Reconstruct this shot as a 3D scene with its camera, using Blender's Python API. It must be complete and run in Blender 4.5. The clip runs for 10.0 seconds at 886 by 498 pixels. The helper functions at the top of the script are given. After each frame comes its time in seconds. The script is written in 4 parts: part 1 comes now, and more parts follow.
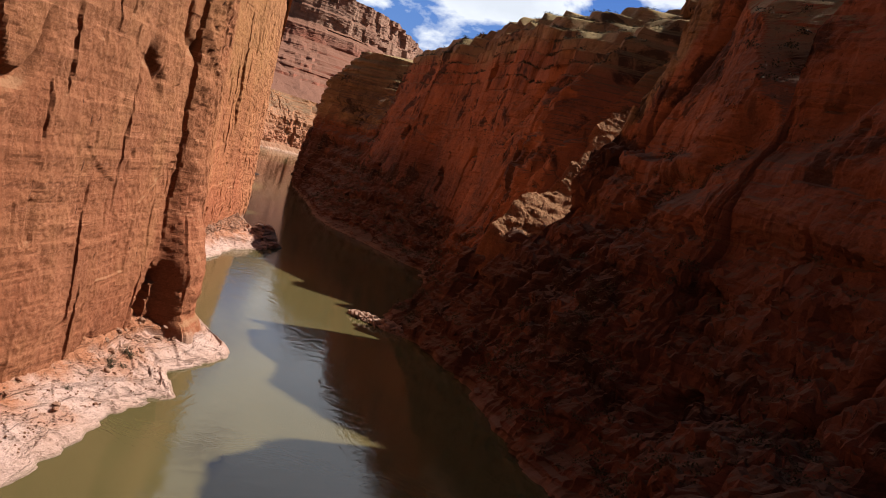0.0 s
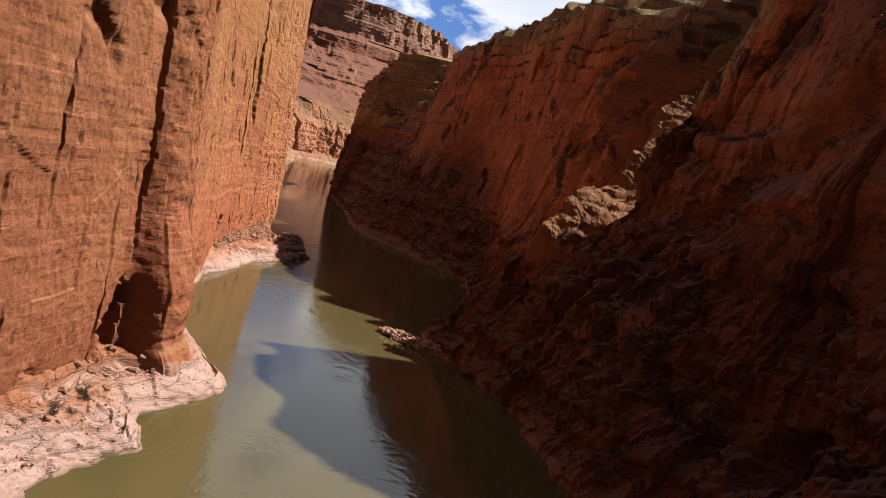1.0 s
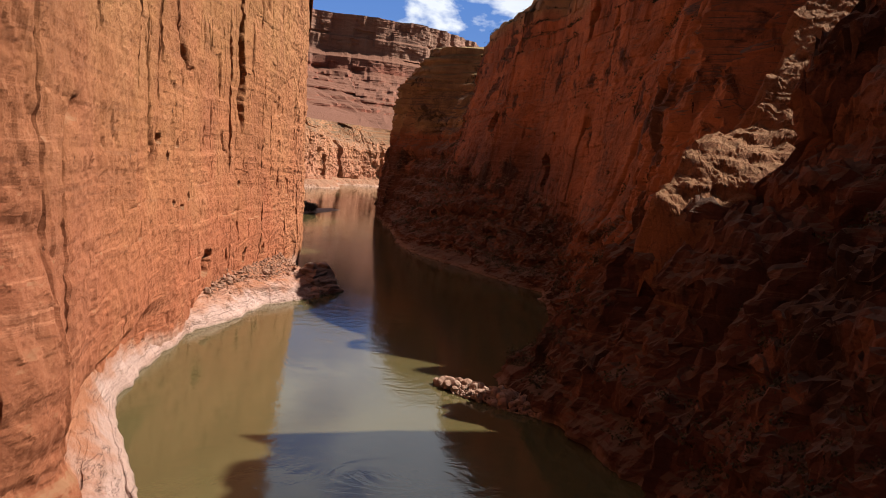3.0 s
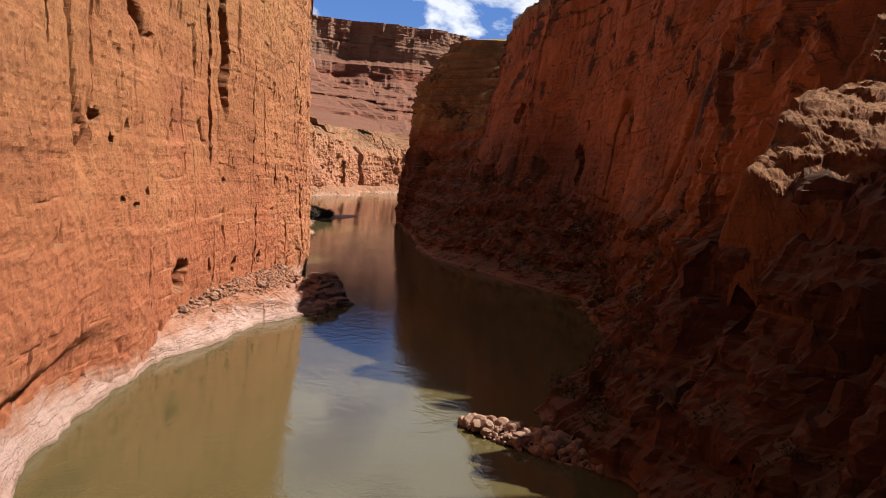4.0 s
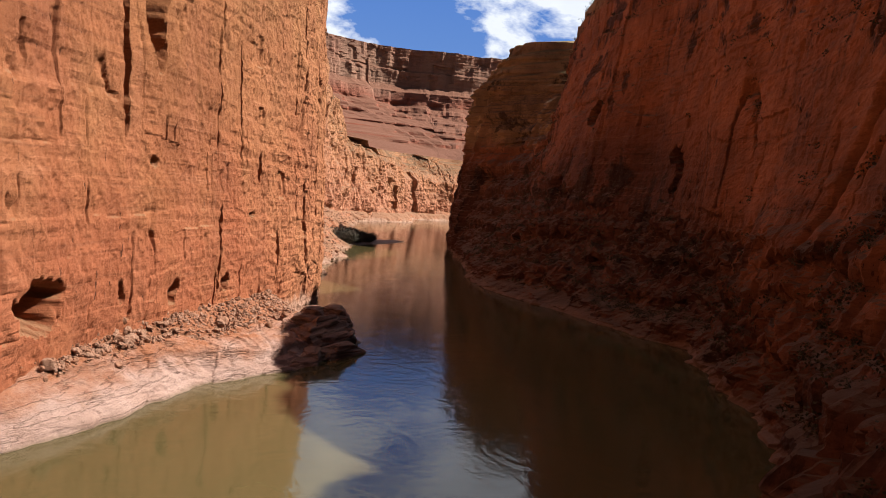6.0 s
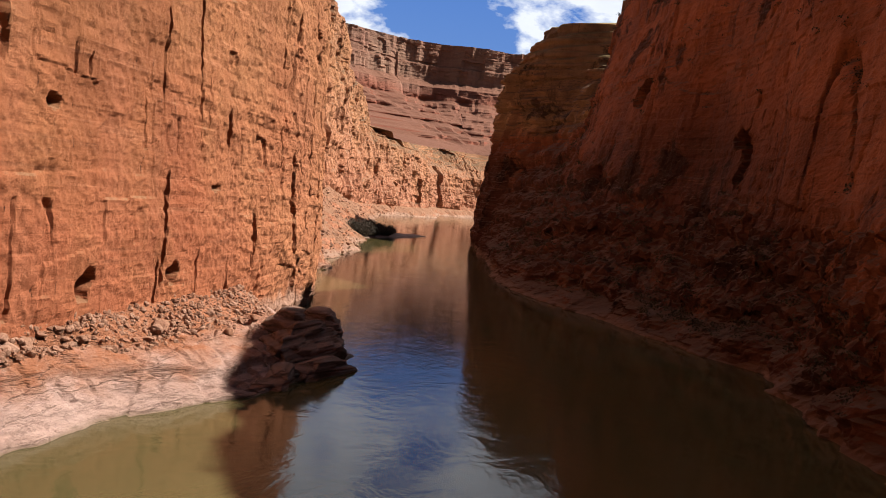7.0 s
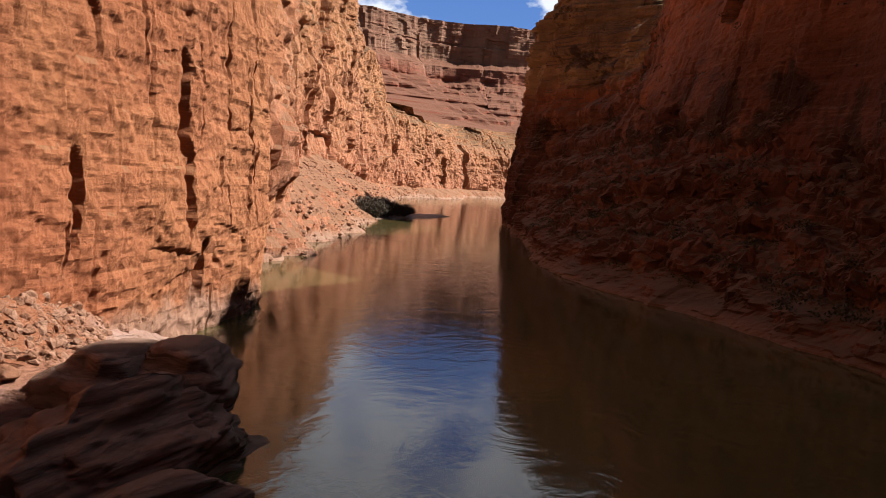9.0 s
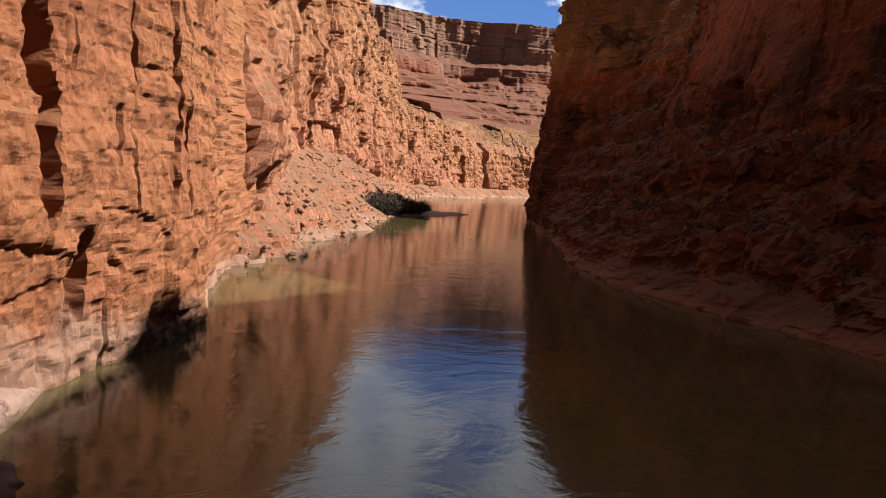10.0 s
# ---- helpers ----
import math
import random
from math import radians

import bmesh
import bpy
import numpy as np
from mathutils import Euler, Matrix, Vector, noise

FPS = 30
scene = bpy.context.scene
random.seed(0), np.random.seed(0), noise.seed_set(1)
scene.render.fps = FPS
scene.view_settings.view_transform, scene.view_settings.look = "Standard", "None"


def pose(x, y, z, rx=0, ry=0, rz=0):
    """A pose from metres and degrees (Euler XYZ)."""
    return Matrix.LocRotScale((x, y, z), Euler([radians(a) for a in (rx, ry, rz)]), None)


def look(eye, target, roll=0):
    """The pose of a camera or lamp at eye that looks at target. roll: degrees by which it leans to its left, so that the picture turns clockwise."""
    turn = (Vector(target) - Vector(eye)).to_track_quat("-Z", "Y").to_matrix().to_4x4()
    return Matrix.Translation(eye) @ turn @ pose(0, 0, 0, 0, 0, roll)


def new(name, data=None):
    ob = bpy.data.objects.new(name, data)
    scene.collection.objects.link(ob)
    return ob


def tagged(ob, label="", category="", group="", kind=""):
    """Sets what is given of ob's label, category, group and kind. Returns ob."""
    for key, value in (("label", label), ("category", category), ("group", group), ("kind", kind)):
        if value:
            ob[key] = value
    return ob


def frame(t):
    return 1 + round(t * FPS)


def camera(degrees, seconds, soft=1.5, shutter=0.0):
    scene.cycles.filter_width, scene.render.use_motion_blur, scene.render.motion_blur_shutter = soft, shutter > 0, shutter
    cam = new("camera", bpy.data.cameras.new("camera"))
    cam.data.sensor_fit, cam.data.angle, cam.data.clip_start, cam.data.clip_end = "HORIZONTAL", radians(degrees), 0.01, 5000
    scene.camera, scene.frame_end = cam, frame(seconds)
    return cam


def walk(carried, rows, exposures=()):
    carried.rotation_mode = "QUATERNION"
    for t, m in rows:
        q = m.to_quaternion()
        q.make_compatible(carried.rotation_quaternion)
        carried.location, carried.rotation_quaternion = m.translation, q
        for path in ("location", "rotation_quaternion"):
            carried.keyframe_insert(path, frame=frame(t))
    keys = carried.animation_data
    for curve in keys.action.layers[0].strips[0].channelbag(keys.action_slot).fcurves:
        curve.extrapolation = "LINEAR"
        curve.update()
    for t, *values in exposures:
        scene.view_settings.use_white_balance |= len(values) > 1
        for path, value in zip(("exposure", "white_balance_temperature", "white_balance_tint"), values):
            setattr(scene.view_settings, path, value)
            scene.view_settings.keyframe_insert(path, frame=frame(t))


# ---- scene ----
import itertools
from math import cos, pi, sin, sqrt, tan

# ================================================= camera and flight
cam = camera(56.0, 10.0, 0.95)
PATH = [
    (0, (2.814, 2.327, 44.8), (2.828, 4.318, 44.609), 16.4),
    (0.5, (3.768, 17.266, 43.142), (3.72, 19.256, 42.948), 16.1),
    (1, (4.181, 32.154, 41.36), (4.079, 34.141, 41.162), 14.8),
    (1.5, (4.042, 47.035, 39.601), (3.887, 49.019, 39.401), 12.4),
    (2, (3.393, 61.872, 37.825), (3.203, 63.853, 37.632), 9.9),
    (3.5, (-1.102, 106.457, 32.534), (-1.391, 108.428, 32.346), 5.6),
    (4, (-2.843, 121.082, 30.759), (-3.162, 123.048, 30.581), 5.0),
    (4.5, (-4.758, 135.392, 29.136), (-5.103, 137.356, 28.982), 5.0),
    (5, (-6.543, 149.528, 27.601), (-6.943, 151.484, 27.476), 5.7),
    (5.5, (-8.758, 163.926, 26.031), (-9.194, 165.875, 25.916), 5.4),
    (7, (-17.371, 208.302, 21.881), (-17.891, 210.229, 21.756), 7.0),
    (7.5, (-20.664, 222.764, 20.673), (-21.203, 224.684, 20.53), 7.4),
    (8, (-24.178, 237.203, 19.249), (-24.726, 239.119, 19.089), 6.9),
    (8.5, (-27.93, 251.472, 17.748), (-28.483, 253.387, 17.581), 6.0),
    (9, (-31.652, 265.461, 16.281), (-32.235, 267.366, 16.116), 5.1),
    (9.5, (-35.664, 279.423, 14.856), (-36.281, 281.318, 14.691), 4.7),
    (10, (-39.667, 292.325, 13.566), (-40.295, 294.217, 13.401), 4.7),
]
walk(cam, [(t, look(eye, target, roll)) for t, eye, target, roll in PATH])

# ================================================= sky, sun, exposure
SUN_TURN, SUN_UP = 65.0, 50.0          # degrees from +y towards +x; degrees above the horizon
SUN_WAY = Vector((sin(radians(SUN_TURN)) * cos(radians(SUN_UP)), cos(radians(SUN_TURN)) * cos(radians(SUN_UP)), sin(radians(SUN_UP))))
scene.view_settings.exposure = 1.37

world = bpy.data.worlds.new("sky")
scene.world = world
world.use_nodes = True
sky = world.node_tree.nodes.new("ShaderNodeTexSky")
sky.sky_type, sky.sun_disc = "NISHITA", False
sky.sun_elevation, sky.sun_rotation = radians(SUN_UP), radians(SUN_TURN)
sky.altitude, sky.air_density, sky.dust_density, sky.ozone_density = 900, 1.0, 0.3, 1.5
world.node_tree.links.new(sky.outputs[0], world.node_tree.nodes["Background"].inputs[0])
world.node_tree.nodes["Background"].inputs[1].default_value = 0.013

sun_data = bpy.data.lights.new("sun", "SUN")
sun_data.energy, sun_data.angle, sun_data.color = 4.8, radians(0.53), (1.0, 0.93, 0.82)
sun = new("sun", sun_data)
sun.matrix_world = look(SUN_WAY * 900, (0, 0, 0))


# ================================================= materials
class Nodes:
    """Short hand for wiring a node material."""

    def __init__(self, name):
        self.mat = bpy.data.materials.new(name)
        self.mat.use_nodes = True
        self.tree = self.mat.node_tree
        self.bsdf = self.tree.nodes["Principled BSDF"]
        self.place = self.add("ShaderNodeTexCoord").outputs["Object"]

    def add(self, kind):
        return self.tree.nodes.new(kind)

    def wire(self, a, b):
        if isinstance(a, bpy.types.NodeSocket):
            self.tree.links.new(a, b)
        else:
            b.default_value = a

    def stretch(self, sx, sy, sz, source=None):
        m = self.add("ShaderNodeMapping")
        self.wire(source or self.place, m.inputs["Vector"])
        m.inputs["Scale"].default_value = (sx, sy, sz)
        return m.outputs[0]

    def noise(self, vec, scale=1.0, detail=6.0, rough=0.6, twist=0.0):
        n = self.add("ShaderNodeTexNoise")
        self.wire(vec, n.inputs["Vector"])
        n.inputs["Scale"].default_value, n.inputs["Detail"].default_value = scale, detail
        n.inputs["Roughness"].default_value, n.inputs["Distortion"].default_value = rough, twist
        return n.outputs[0]

    def cells(self, vec, scale=1.0, feature="F1"):
        n = self.add("ShaderNodeTexVoronoi")
        n.feature = feature
        self.wire(vec, n.inputs["Vector"])
        n.inputs["Scale"].default_value = scale
        return n.outputs["Distance"]

    def ramp(self, value, *stops):
        n = self.add("ShaderNodeValToRGB")
        self.wire(value, n.inputs[0])
        r = n.color_ramp
        while len(r.elements) < len(stops):
            r.elements.new(0.5)
        for e, (at, colour) in zip(r.elements, stops):
            e.position = at
            e.color = (*colour, 1) if isinstance(colour, tuple) else (colour, colour, colour, 1)
        return n.outputs[0]

    def mix(self, factor, a, b, mode="MIX"):
        n = self.add("ShaderNodeMix")
        n.data_type, n.blend_type = "RGBA", mode
        for sock, value in ((n.inputs[0], factor), (n.inputs[6], a), (n.inputs[7], b)):
            self.wire((*value, 1) if isinstance(value, tuple) else value, sock)
        return n.outputs[2]

    def sum(self, op, a, b):
        n = self.add("ShaderNodeMath")
        n.operation = op
        self.wire(a, n.inputs[0])
        self.wire(b, n.inputs[1])
        return n.outputs[0]

    def bump(self, height, strength, distance, under=None):
        n = self.add("ShaderNodeBump")
        self.wire(height, n.inputs["Height"])
        n.inputs["Strength"].default_value, n.inputs["Distance"].default_value = strength, distance
        if under:
            self.wire(under, n.inputs["Normal"])
        return n.outputs[0]

    def height_of(self):
        n = self.add("ShaderNodeSeparateXYZ")
        self.wire(self.place, n.inputs[0])
        return n.outputs[2]

    def facing_up(self):
        g = self.add("ShaderNodeNewGeometry")
        n = self.add("ShaderNodeSeparateXYZ")
        self.wire(g.outputs["Normal"], n.inputs[0])
        return n.outputs[2]

    def done(self, colour, rough, normal=None):
        self.wire((*colour, 1) if isinstance(colour, tuple) else colour, self.bsdf.inputs["Base Color"])
        self.wire(rough, self.bsdf.inputs["Roughness"])
        self.bsdf.inputs["Specular IOR Level"].default_value = 0.1
        if normal:
            self.wire(normal, self.bsdf.inputs["Normal"])
        return self.mat


def cliff_material(name, low, high, dark, dust, size=1.0, ring=0.0, z_mid=40.0, z_span=50.0, crest=None, mottle=0.3, rough=1.0, streaks=1.0, joints=1.0, shade_mile=None, cap=None, stain=0.0, lines_in=0.8, tread=0.55, miles=None, crest_at=(0.52, 0.62), washed=(0.26, 0.168, 0.132)):
    """Bedded canyon rock: low and high are the colours of lower and upper beds, dark the varnish and brush, dust what
    lies on ledges;
    mottle: how much of the face is darkened in patches; rough: the strength of its grain; streaks, joints: how
    strongly runs and joints show; shade_mile: river mile about which the dark low colour (varnish, brush and painted
    shade) reaches highest;
    cap: the colour of the upper, thin-bedded strata, raised in tone for sun on them."""
    n = Nodes(name)
    k = 1.0 / size
    wav = n.noise(n.stretch(0.03 * k, 0.03 * k, 0.03 * k), 1.0, 3)
    warp = n.add("ShaderNodeMix")
    warp.data_type = "VECTOR"
    near = n.add("ShaderNodeTexNoise")
    n.wire(n.stretch(0.9 * k, 0.9 * k, 0.9 * k), near.inputs["Vector"])
    near.inputs["Detail"].default_value = 3
    warp.inputs[0].default_value = 0.45 * size
    n.wire(n.place, warp.inputs[4])
    shift = n.add("ShaderNodeVectorMath")
    n.wire(n.place, shift.inputs[0])
    n.wire(near.outputs["Color"], shift.inputs[1])
    n.wire(shift.outputs[0], warp.inputs[5])
    bent = warp.outputs[1]
    z = n.height_of()
    foot = z_mid
    if shade_mile:
        # the low dark foot climbs by river mile: varnish, brush and painted-in shade together
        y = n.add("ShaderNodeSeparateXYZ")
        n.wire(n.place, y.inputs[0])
        span = n.sum("ADD", n.sum("DIVIDE", n.sum("SUBTRACT", y.outputs[1], shade_mile - 176), 440.0), n.sum("MULTIPLY", n.sum("SUBTRACT", wav, 0.5), 0.1))
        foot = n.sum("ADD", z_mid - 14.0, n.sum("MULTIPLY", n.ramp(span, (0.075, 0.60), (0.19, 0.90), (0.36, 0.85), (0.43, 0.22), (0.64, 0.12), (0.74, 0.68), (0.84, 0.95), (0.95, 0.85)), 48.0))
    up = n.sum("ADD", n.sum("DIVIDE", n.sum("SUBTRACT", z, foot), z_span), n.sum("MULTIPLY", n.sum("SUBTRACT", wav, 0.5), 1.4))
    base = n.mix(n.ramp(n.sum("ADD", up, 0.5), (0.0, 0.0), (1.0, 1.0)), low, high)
    if cap:
        # the contact with the upper strata climbs and falls along the river
        sill = n.ramp(n.sum("DIVIDE", y.outputs[1], 700.0), (0.280, 0.80), (0.315, 0.42), (0.345, 0.47), (0.390, 0.60), (0.45, 0.645), (0.70, 0.62), (0.77, 0.36), (0.9, 0.34))
        over = n.sum("SUBTRACT", n.sum("DIVIDE", z, 150.0), n.sum("ADD", sill, n.sum("MULTIPLY", n.sum("SUBTRACT", wav, 0.5), 0.14)))
        # cap is olive-tan strata, its tone raised in place of sun on the headland
        base = n.mix(n.ramp(n.sum("ADD", over, 0.5), (0.485, 0.0), (0.53, 0.9)), base, cap)
    if miles:
        # the base is tinted by river mile: browner downstream, paler upstream
        along_y = n.add("ShaderNodeSeparateXYZ")
        n.wire(n.place, along_y.inputs[0])
        reach = n.sum("ADD", n.sum("DIVIDE", along_y.outputs[1], 400.0), n.sum("MULTIPLY", n.sum("SUBTRACT", wav, 0.5), 0.25))
        base = n.mix(n.ramp(reach, (0.30, 0.75), (0.50, 0.0)), base, miles[0])
        if len(miles) > 1:
            base = n.mix(n.ramp(reach, (0.70, 0.0), (0.86, 0.75)), base, miles[1])
    # broad tints
    blot = n.noise(n.stretch(0.07 * k, 0.07 * k, 0.045 * k), 1.0, 8, 0.62)
    base = n.mix(n.ramp(blot, (0.36, 0.7), (0.52, 0.0)), base, n.mix(0.45, base, (low[0] * 0.62, low[1] * 0.5, low[2] * 0.5)))
    base = n.mix(n.ramp(blot, (0.54, 0.0), (0.70, 0.6)), base, n.mix(0.5, base, (high[0] * 1.25, high[1] * 1.35, high[2] * 1.5)))
    # beds: thin pale and dark lines
    beds = n.noise(n.stretch(0.035 * k, 0.035 * k, 1.1 * k), 1.0, 8, 0.72)
    where = n.noise(n.stretch(0.05 * k, 0.05 * k, 0.09 * k), 1.0, 4)
    lines = n.sum("MULTIPLY", n.ramp(beds, (0.56, 0.0), (0.62, 1.0)), n.ramp(where, (0.44, 0.1 * lines_in), (0.58, lines_in)))
    base = n.mix(lines, base, n.mix(0.55, base, tuple(max(c * g, p) for c, g, p in zip(low, (1.45, 1.9, 2.2), (0.21, 0.108, 0.066)))))
    base = n.mix(n.sum("MULTIPLY", n.ramp(beds, (0.38, 1.0), (0.43, 0.0)), 0.28), base, dark)
    # varnish streaks running down the face
    streak = n.noise(n.stretch(0.5 * k, 0.5 * k, 0.028 * k), 1.0, 8, 0.66)
    patch = n.noise(n.stretch(0.05 * k, 0.05 * k, 0.03 * k), 1.0, 5, 0.6)
    varnish = n.sum("MULTIPLY", n.ramp(streak, (0.50, 0.0), (0.62, 1.0)), n.ramp(patch, (0.46, 0.0), (0.60, (0.45 + 0.4 * mottle) * streaks)))
    base = n.mix(varnish, base, dark)
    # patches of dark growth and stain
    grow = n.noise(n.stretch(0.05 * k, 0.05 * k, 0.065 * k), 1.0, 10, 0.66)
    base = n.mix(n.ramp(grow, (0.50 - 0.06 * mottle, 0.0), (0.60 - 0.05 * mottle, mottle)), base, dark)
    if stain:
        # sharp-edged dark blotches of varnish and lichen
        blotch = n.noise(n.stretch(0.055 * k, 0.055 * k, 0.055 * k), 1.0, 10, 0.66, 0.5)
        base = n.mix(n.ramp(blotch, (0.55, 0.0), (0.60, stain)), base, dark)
    # blocks, each a little different, parted by joints
    cell = n.add("ShaderNodeTexVoronoi")
    n.wire(n.stretch(0.62 * k, 0.62 * k, 0.30 * k, bent), cell.inputs["Vector"])
    tone = n.add("ShaderNodeSeparateColor")
    n.wire(cell.outputs["Color"], tone.inputs[0])
    base = n.mix(n.sum("MULTIPLY", tone.outputs[0], 0.30 * joints), base, n.mix(0.7, base, (low[0] * 0.6, low[1] * 0.55, low[2] * 0.5)))
    edge = n.cells(n.stretch(0.62 * k, 0.62 * k, 0.30 * k, bent), 1.0, "DISTANCE_TO_EDGE")
    gap = n.sum("MULTIPLY", n.ramp(edge, (0.0, 1.0), (0.045, 0.0)), n.ramp(where, (0.40, 0.75 * joints), (0.55, 0.0)))
    base = n.mix(gap, base, dark)
    # short upright slits, and grain
    nick = n.noise(n.stretch(1.15 * k, 1.15 * k, 0.30 * k), 1.0, 6, 0.66)
    slit = n.sum("MULTIPLY", n.ramp(nick, (0.33, 1.0), (0.352, 0.0)), n.ramp(patch, (0.40, 0.25), (0.56, 1.0)))
    base = n.mix(n.sum("MULTIPLY", slit, 0.95), base, (dark[0] * 0.6, dark[1] * 0.55, dark[2] * 0.5))
    # broad pale runs
    fade = n.noise(n.stretch(0.16 * k, 0.16 * k, 0.018 * k), 1.0, 5, 0.55)
    base = n.mix(n.ramp(fade, (0.50, 0.0), (0.66, 0.3)), base, n.mix(0.6, base, (low[0] * 1.35, low[1] * 1.7, low[2] * 2.0)))
    grain = n.noise(n.stretch(2.2 * k, 2.2 * k, 3.4 * k), 1.0, 10, 0.78)
    base = n.mix(n.ramp(grain, (0.36, 0.55 * rough), (0.48, 0.0)), base, n.mix(0.6, base, dark))
    base = n.mix(n.ramp(grain, (0.54, 0.0), (0.66, 0.55 * rough)), base, n.mix(0.5, base, (low[0] * 1.55, low[1] * 1.9, low[2] * 2.2)))
    soil = n.noise(n.stretch(0.6 * k, 0.6 * k, 0.6 * k), 1.0, 6, 0.7)
    lie = n.ramp(n.sum("ADD", n.facing_up(), n.sum("MULTIPLY", n.sum("SUBTRACT", soil, 0.5), 0.5)), (tread, 0.0), (tread + 0.22, 0.88))
    if crest:
        dust = n.mix(n.ramp(n.sum("DIVIDE", z, 150.0), (crest_at[0], 0.0), (crest_at[1], 1.0)), dust, crest)
    base = n.mix(lie, base, dust)
    if ring:
        wet = n.ramp(n.sum("ADD", n.sum("DIVIDE", z, ring), n.sum("MULTIPLY", n.sum("SUBTRACT", grow, 0.5), 3.4)), (0.30, 0.7), (0.75, 0.0))
        base = n.mix(wet, base, washed)
    b = n.bump(blot, 0.5 * rough, 0.9 * size)
    b = n.bump(n.sum("ADD", n.sum("MULTIPLY", tone.outputs[1], 0.8), n.sum("MULTIPLY", n.ramp(edge, (0.0, 0.0), (0.08, 1.0)), 0.5)), 0.75 * rough * joints, 0.22 * size, b)
    b = n.bump(n.sum("SUBTRACT", beds, slit), 0.6 * rough, 0.22 * size, b)
    b = n.bump(grain, 0.9 * rough, 0.22 * size, b)
    return n.done(base, 0.92, b)


def shelf_material(name, pale, stain, crack):
    """River-polished limestone, with bedding cracks and orange wash from the wall."""
    n = Nodes(name)
    big = n.noise(n.stretch(0.12, 0.12, 0.25), 1.0, 6, 0.6)
    base = n.mix(n.ramp(big, (0.36, 0.0), (0.66, 0.8)), pale, stain)
    z = n.height_of()
    base = n.mix(n.ramp(n.sum("ADD", n.sum("DIVIDE", z, 9.0), n.sum("MULTIPLY", n.sum("SUBTRACT", big, 0.5), 0.9)), (0.19, 0.0), (0.50, 0.92)), base, (0.25, 0.094, 0.045))
    layers = n.noise(n.stretch(0.16, 0.16, 1.9), 1.0, 9, 0.7, 0.6)
    base = n.mix(n.ramp(layers, (0.3, 0.35), (0.42, 0.0)), base, crack)
    vein = n.noise(n.stretch(0.16, 0.05, 0.6), 1.0, 4, 0.5, 0.1)
    slab = n.sum("ABSOLUTE", n.sum("SUBTRACT", vein, 0.5), 0.0)
    base = n.mix(n.sum("MULTIPLY", n.ramp(slab, (0.0, 0.7), (0.006, 0.0)), n.ramp(big, (0.38, 0.1), (0.52, 1.0))), base, crack)
    grain = n.noise(n.stretch(2, 2, 3), 1.0, 10, 0.76)
    base = n.mix(n.ramp(grain, (0.36, 0.7), (0.47, 0.0)), base, n.mix(0.5, base, crack))
    base = n.mix(n.ramp(grain, (0.55, 0.0), (0.66, 0.6)), base, n.mix(0.5, base, (0.38, 0.29, 0.25)))
    base = n.mix(n.ramp(n.sum("ADD", z, n.sum("MULTIPLY", grain, 0.5)), (0.30, 0.7), (0.62, 0.0)), base, (0.15, 0.105, 0.075))
    b = n.bump(n.sum("ADD", n.sum("ADD", big, layers), n.ramp(slab, (0.0, 0.0), (0.02, 0.4))), 0.9, 0.6)
    return n.done(base, 0.85, n.bump(grain, 1.0, 0.24, b))


def stone_material(name, a, b, dark):
    """Loose blocks, each in its own shade."""
    n = Nodes(name)
    each = n.add("ShaderNodeObjectInfo").outputs["Random"]
    island = n.add("ShaderNodeNewGeometry").outputs["Random Per Island"]
    pick = n.sum("FRACT", n.sum("ADD", each, island), 0.0)
    base = n.mix(pick, a, b)
    big = n.noise(n.stretch(1, 1, 1.6), 1.0, 6, 0.65)
    base = n.mix(n.ramp(big, (0.32, 0.6), (0.52, 0.0)), base, dark)
    grain = n.noise(n.stretch(5, 5, 8), 1.0, 6, 0.7)
    base = n.mix(n.ramp(grain, (0.5, 0.0), (0.8, 0.3)), base, (0.28, 0.18, 0.13))
    return n.done(base, 0.9, n.bump(grain, 0.7, 0.08, n.bump(big, 0.9, 0.3)))


def leaf_material(name, a, b):
    n = Nodes(name)
    pick = n.sum("FRACT", n.sum("ADD", n.add("ShaderNodeObjectInfo").outputs["Random"], n.add("ShaderNodeNewGeometry").outputs["Random Per Island"]), 0.0)
    return n.done(n.mix(pick, a, b), 0.75)


def water_material():
    """Silty river: brown body under a clear glossy skin with slow boils and small ripples."""
    n = Nodes("silty_water")
    cloud = n.noise(n.stretch(0.02, 0.012, 1), 1.0, 6, 0.6, 0.8)
    base = n.mix(n.ramp(cloud, (0.35, 0.0), (0.65, 1.0)), (0.053, 0.0435, 0.018), (0.067, 0.054, 0.023))
    drift = n.noise(n.stretch(0.035, 0.02, 1), 1.0, 4, 0.5, 1.2)
    calm = n.ramp(drift, (0.42, 0.25), (0.62, 1.0))
    swell = n.noise(n.stretch(0.13, 0.10, 1), 1.0, 4, 0.5, 3.2)
    chop = n.noise(n.stretch(0.55, 0.45, 1), 1.0, 5, 0.55, 2.4)
    fine = n.noise(n.stretch(2.6, 1.6, 1), 1.0, 4, 0.6)
    b = n.bump(swell, 0.15, 0.24)
    b = n.bump(n.sum("MULTIPLY", chop, calm), 0.14, 0.10, b)
    b = n.bump(n.sum("MULTIPLY", fine, calm), 0.16, 0.025, b)
    n.bsdf.inputs["IOR"].default_value = 1.333
    m = n.done(base, 0.07, b)
    n.bsdf.inputs["Specular IOR Level"].default_value = 0.5
    return m


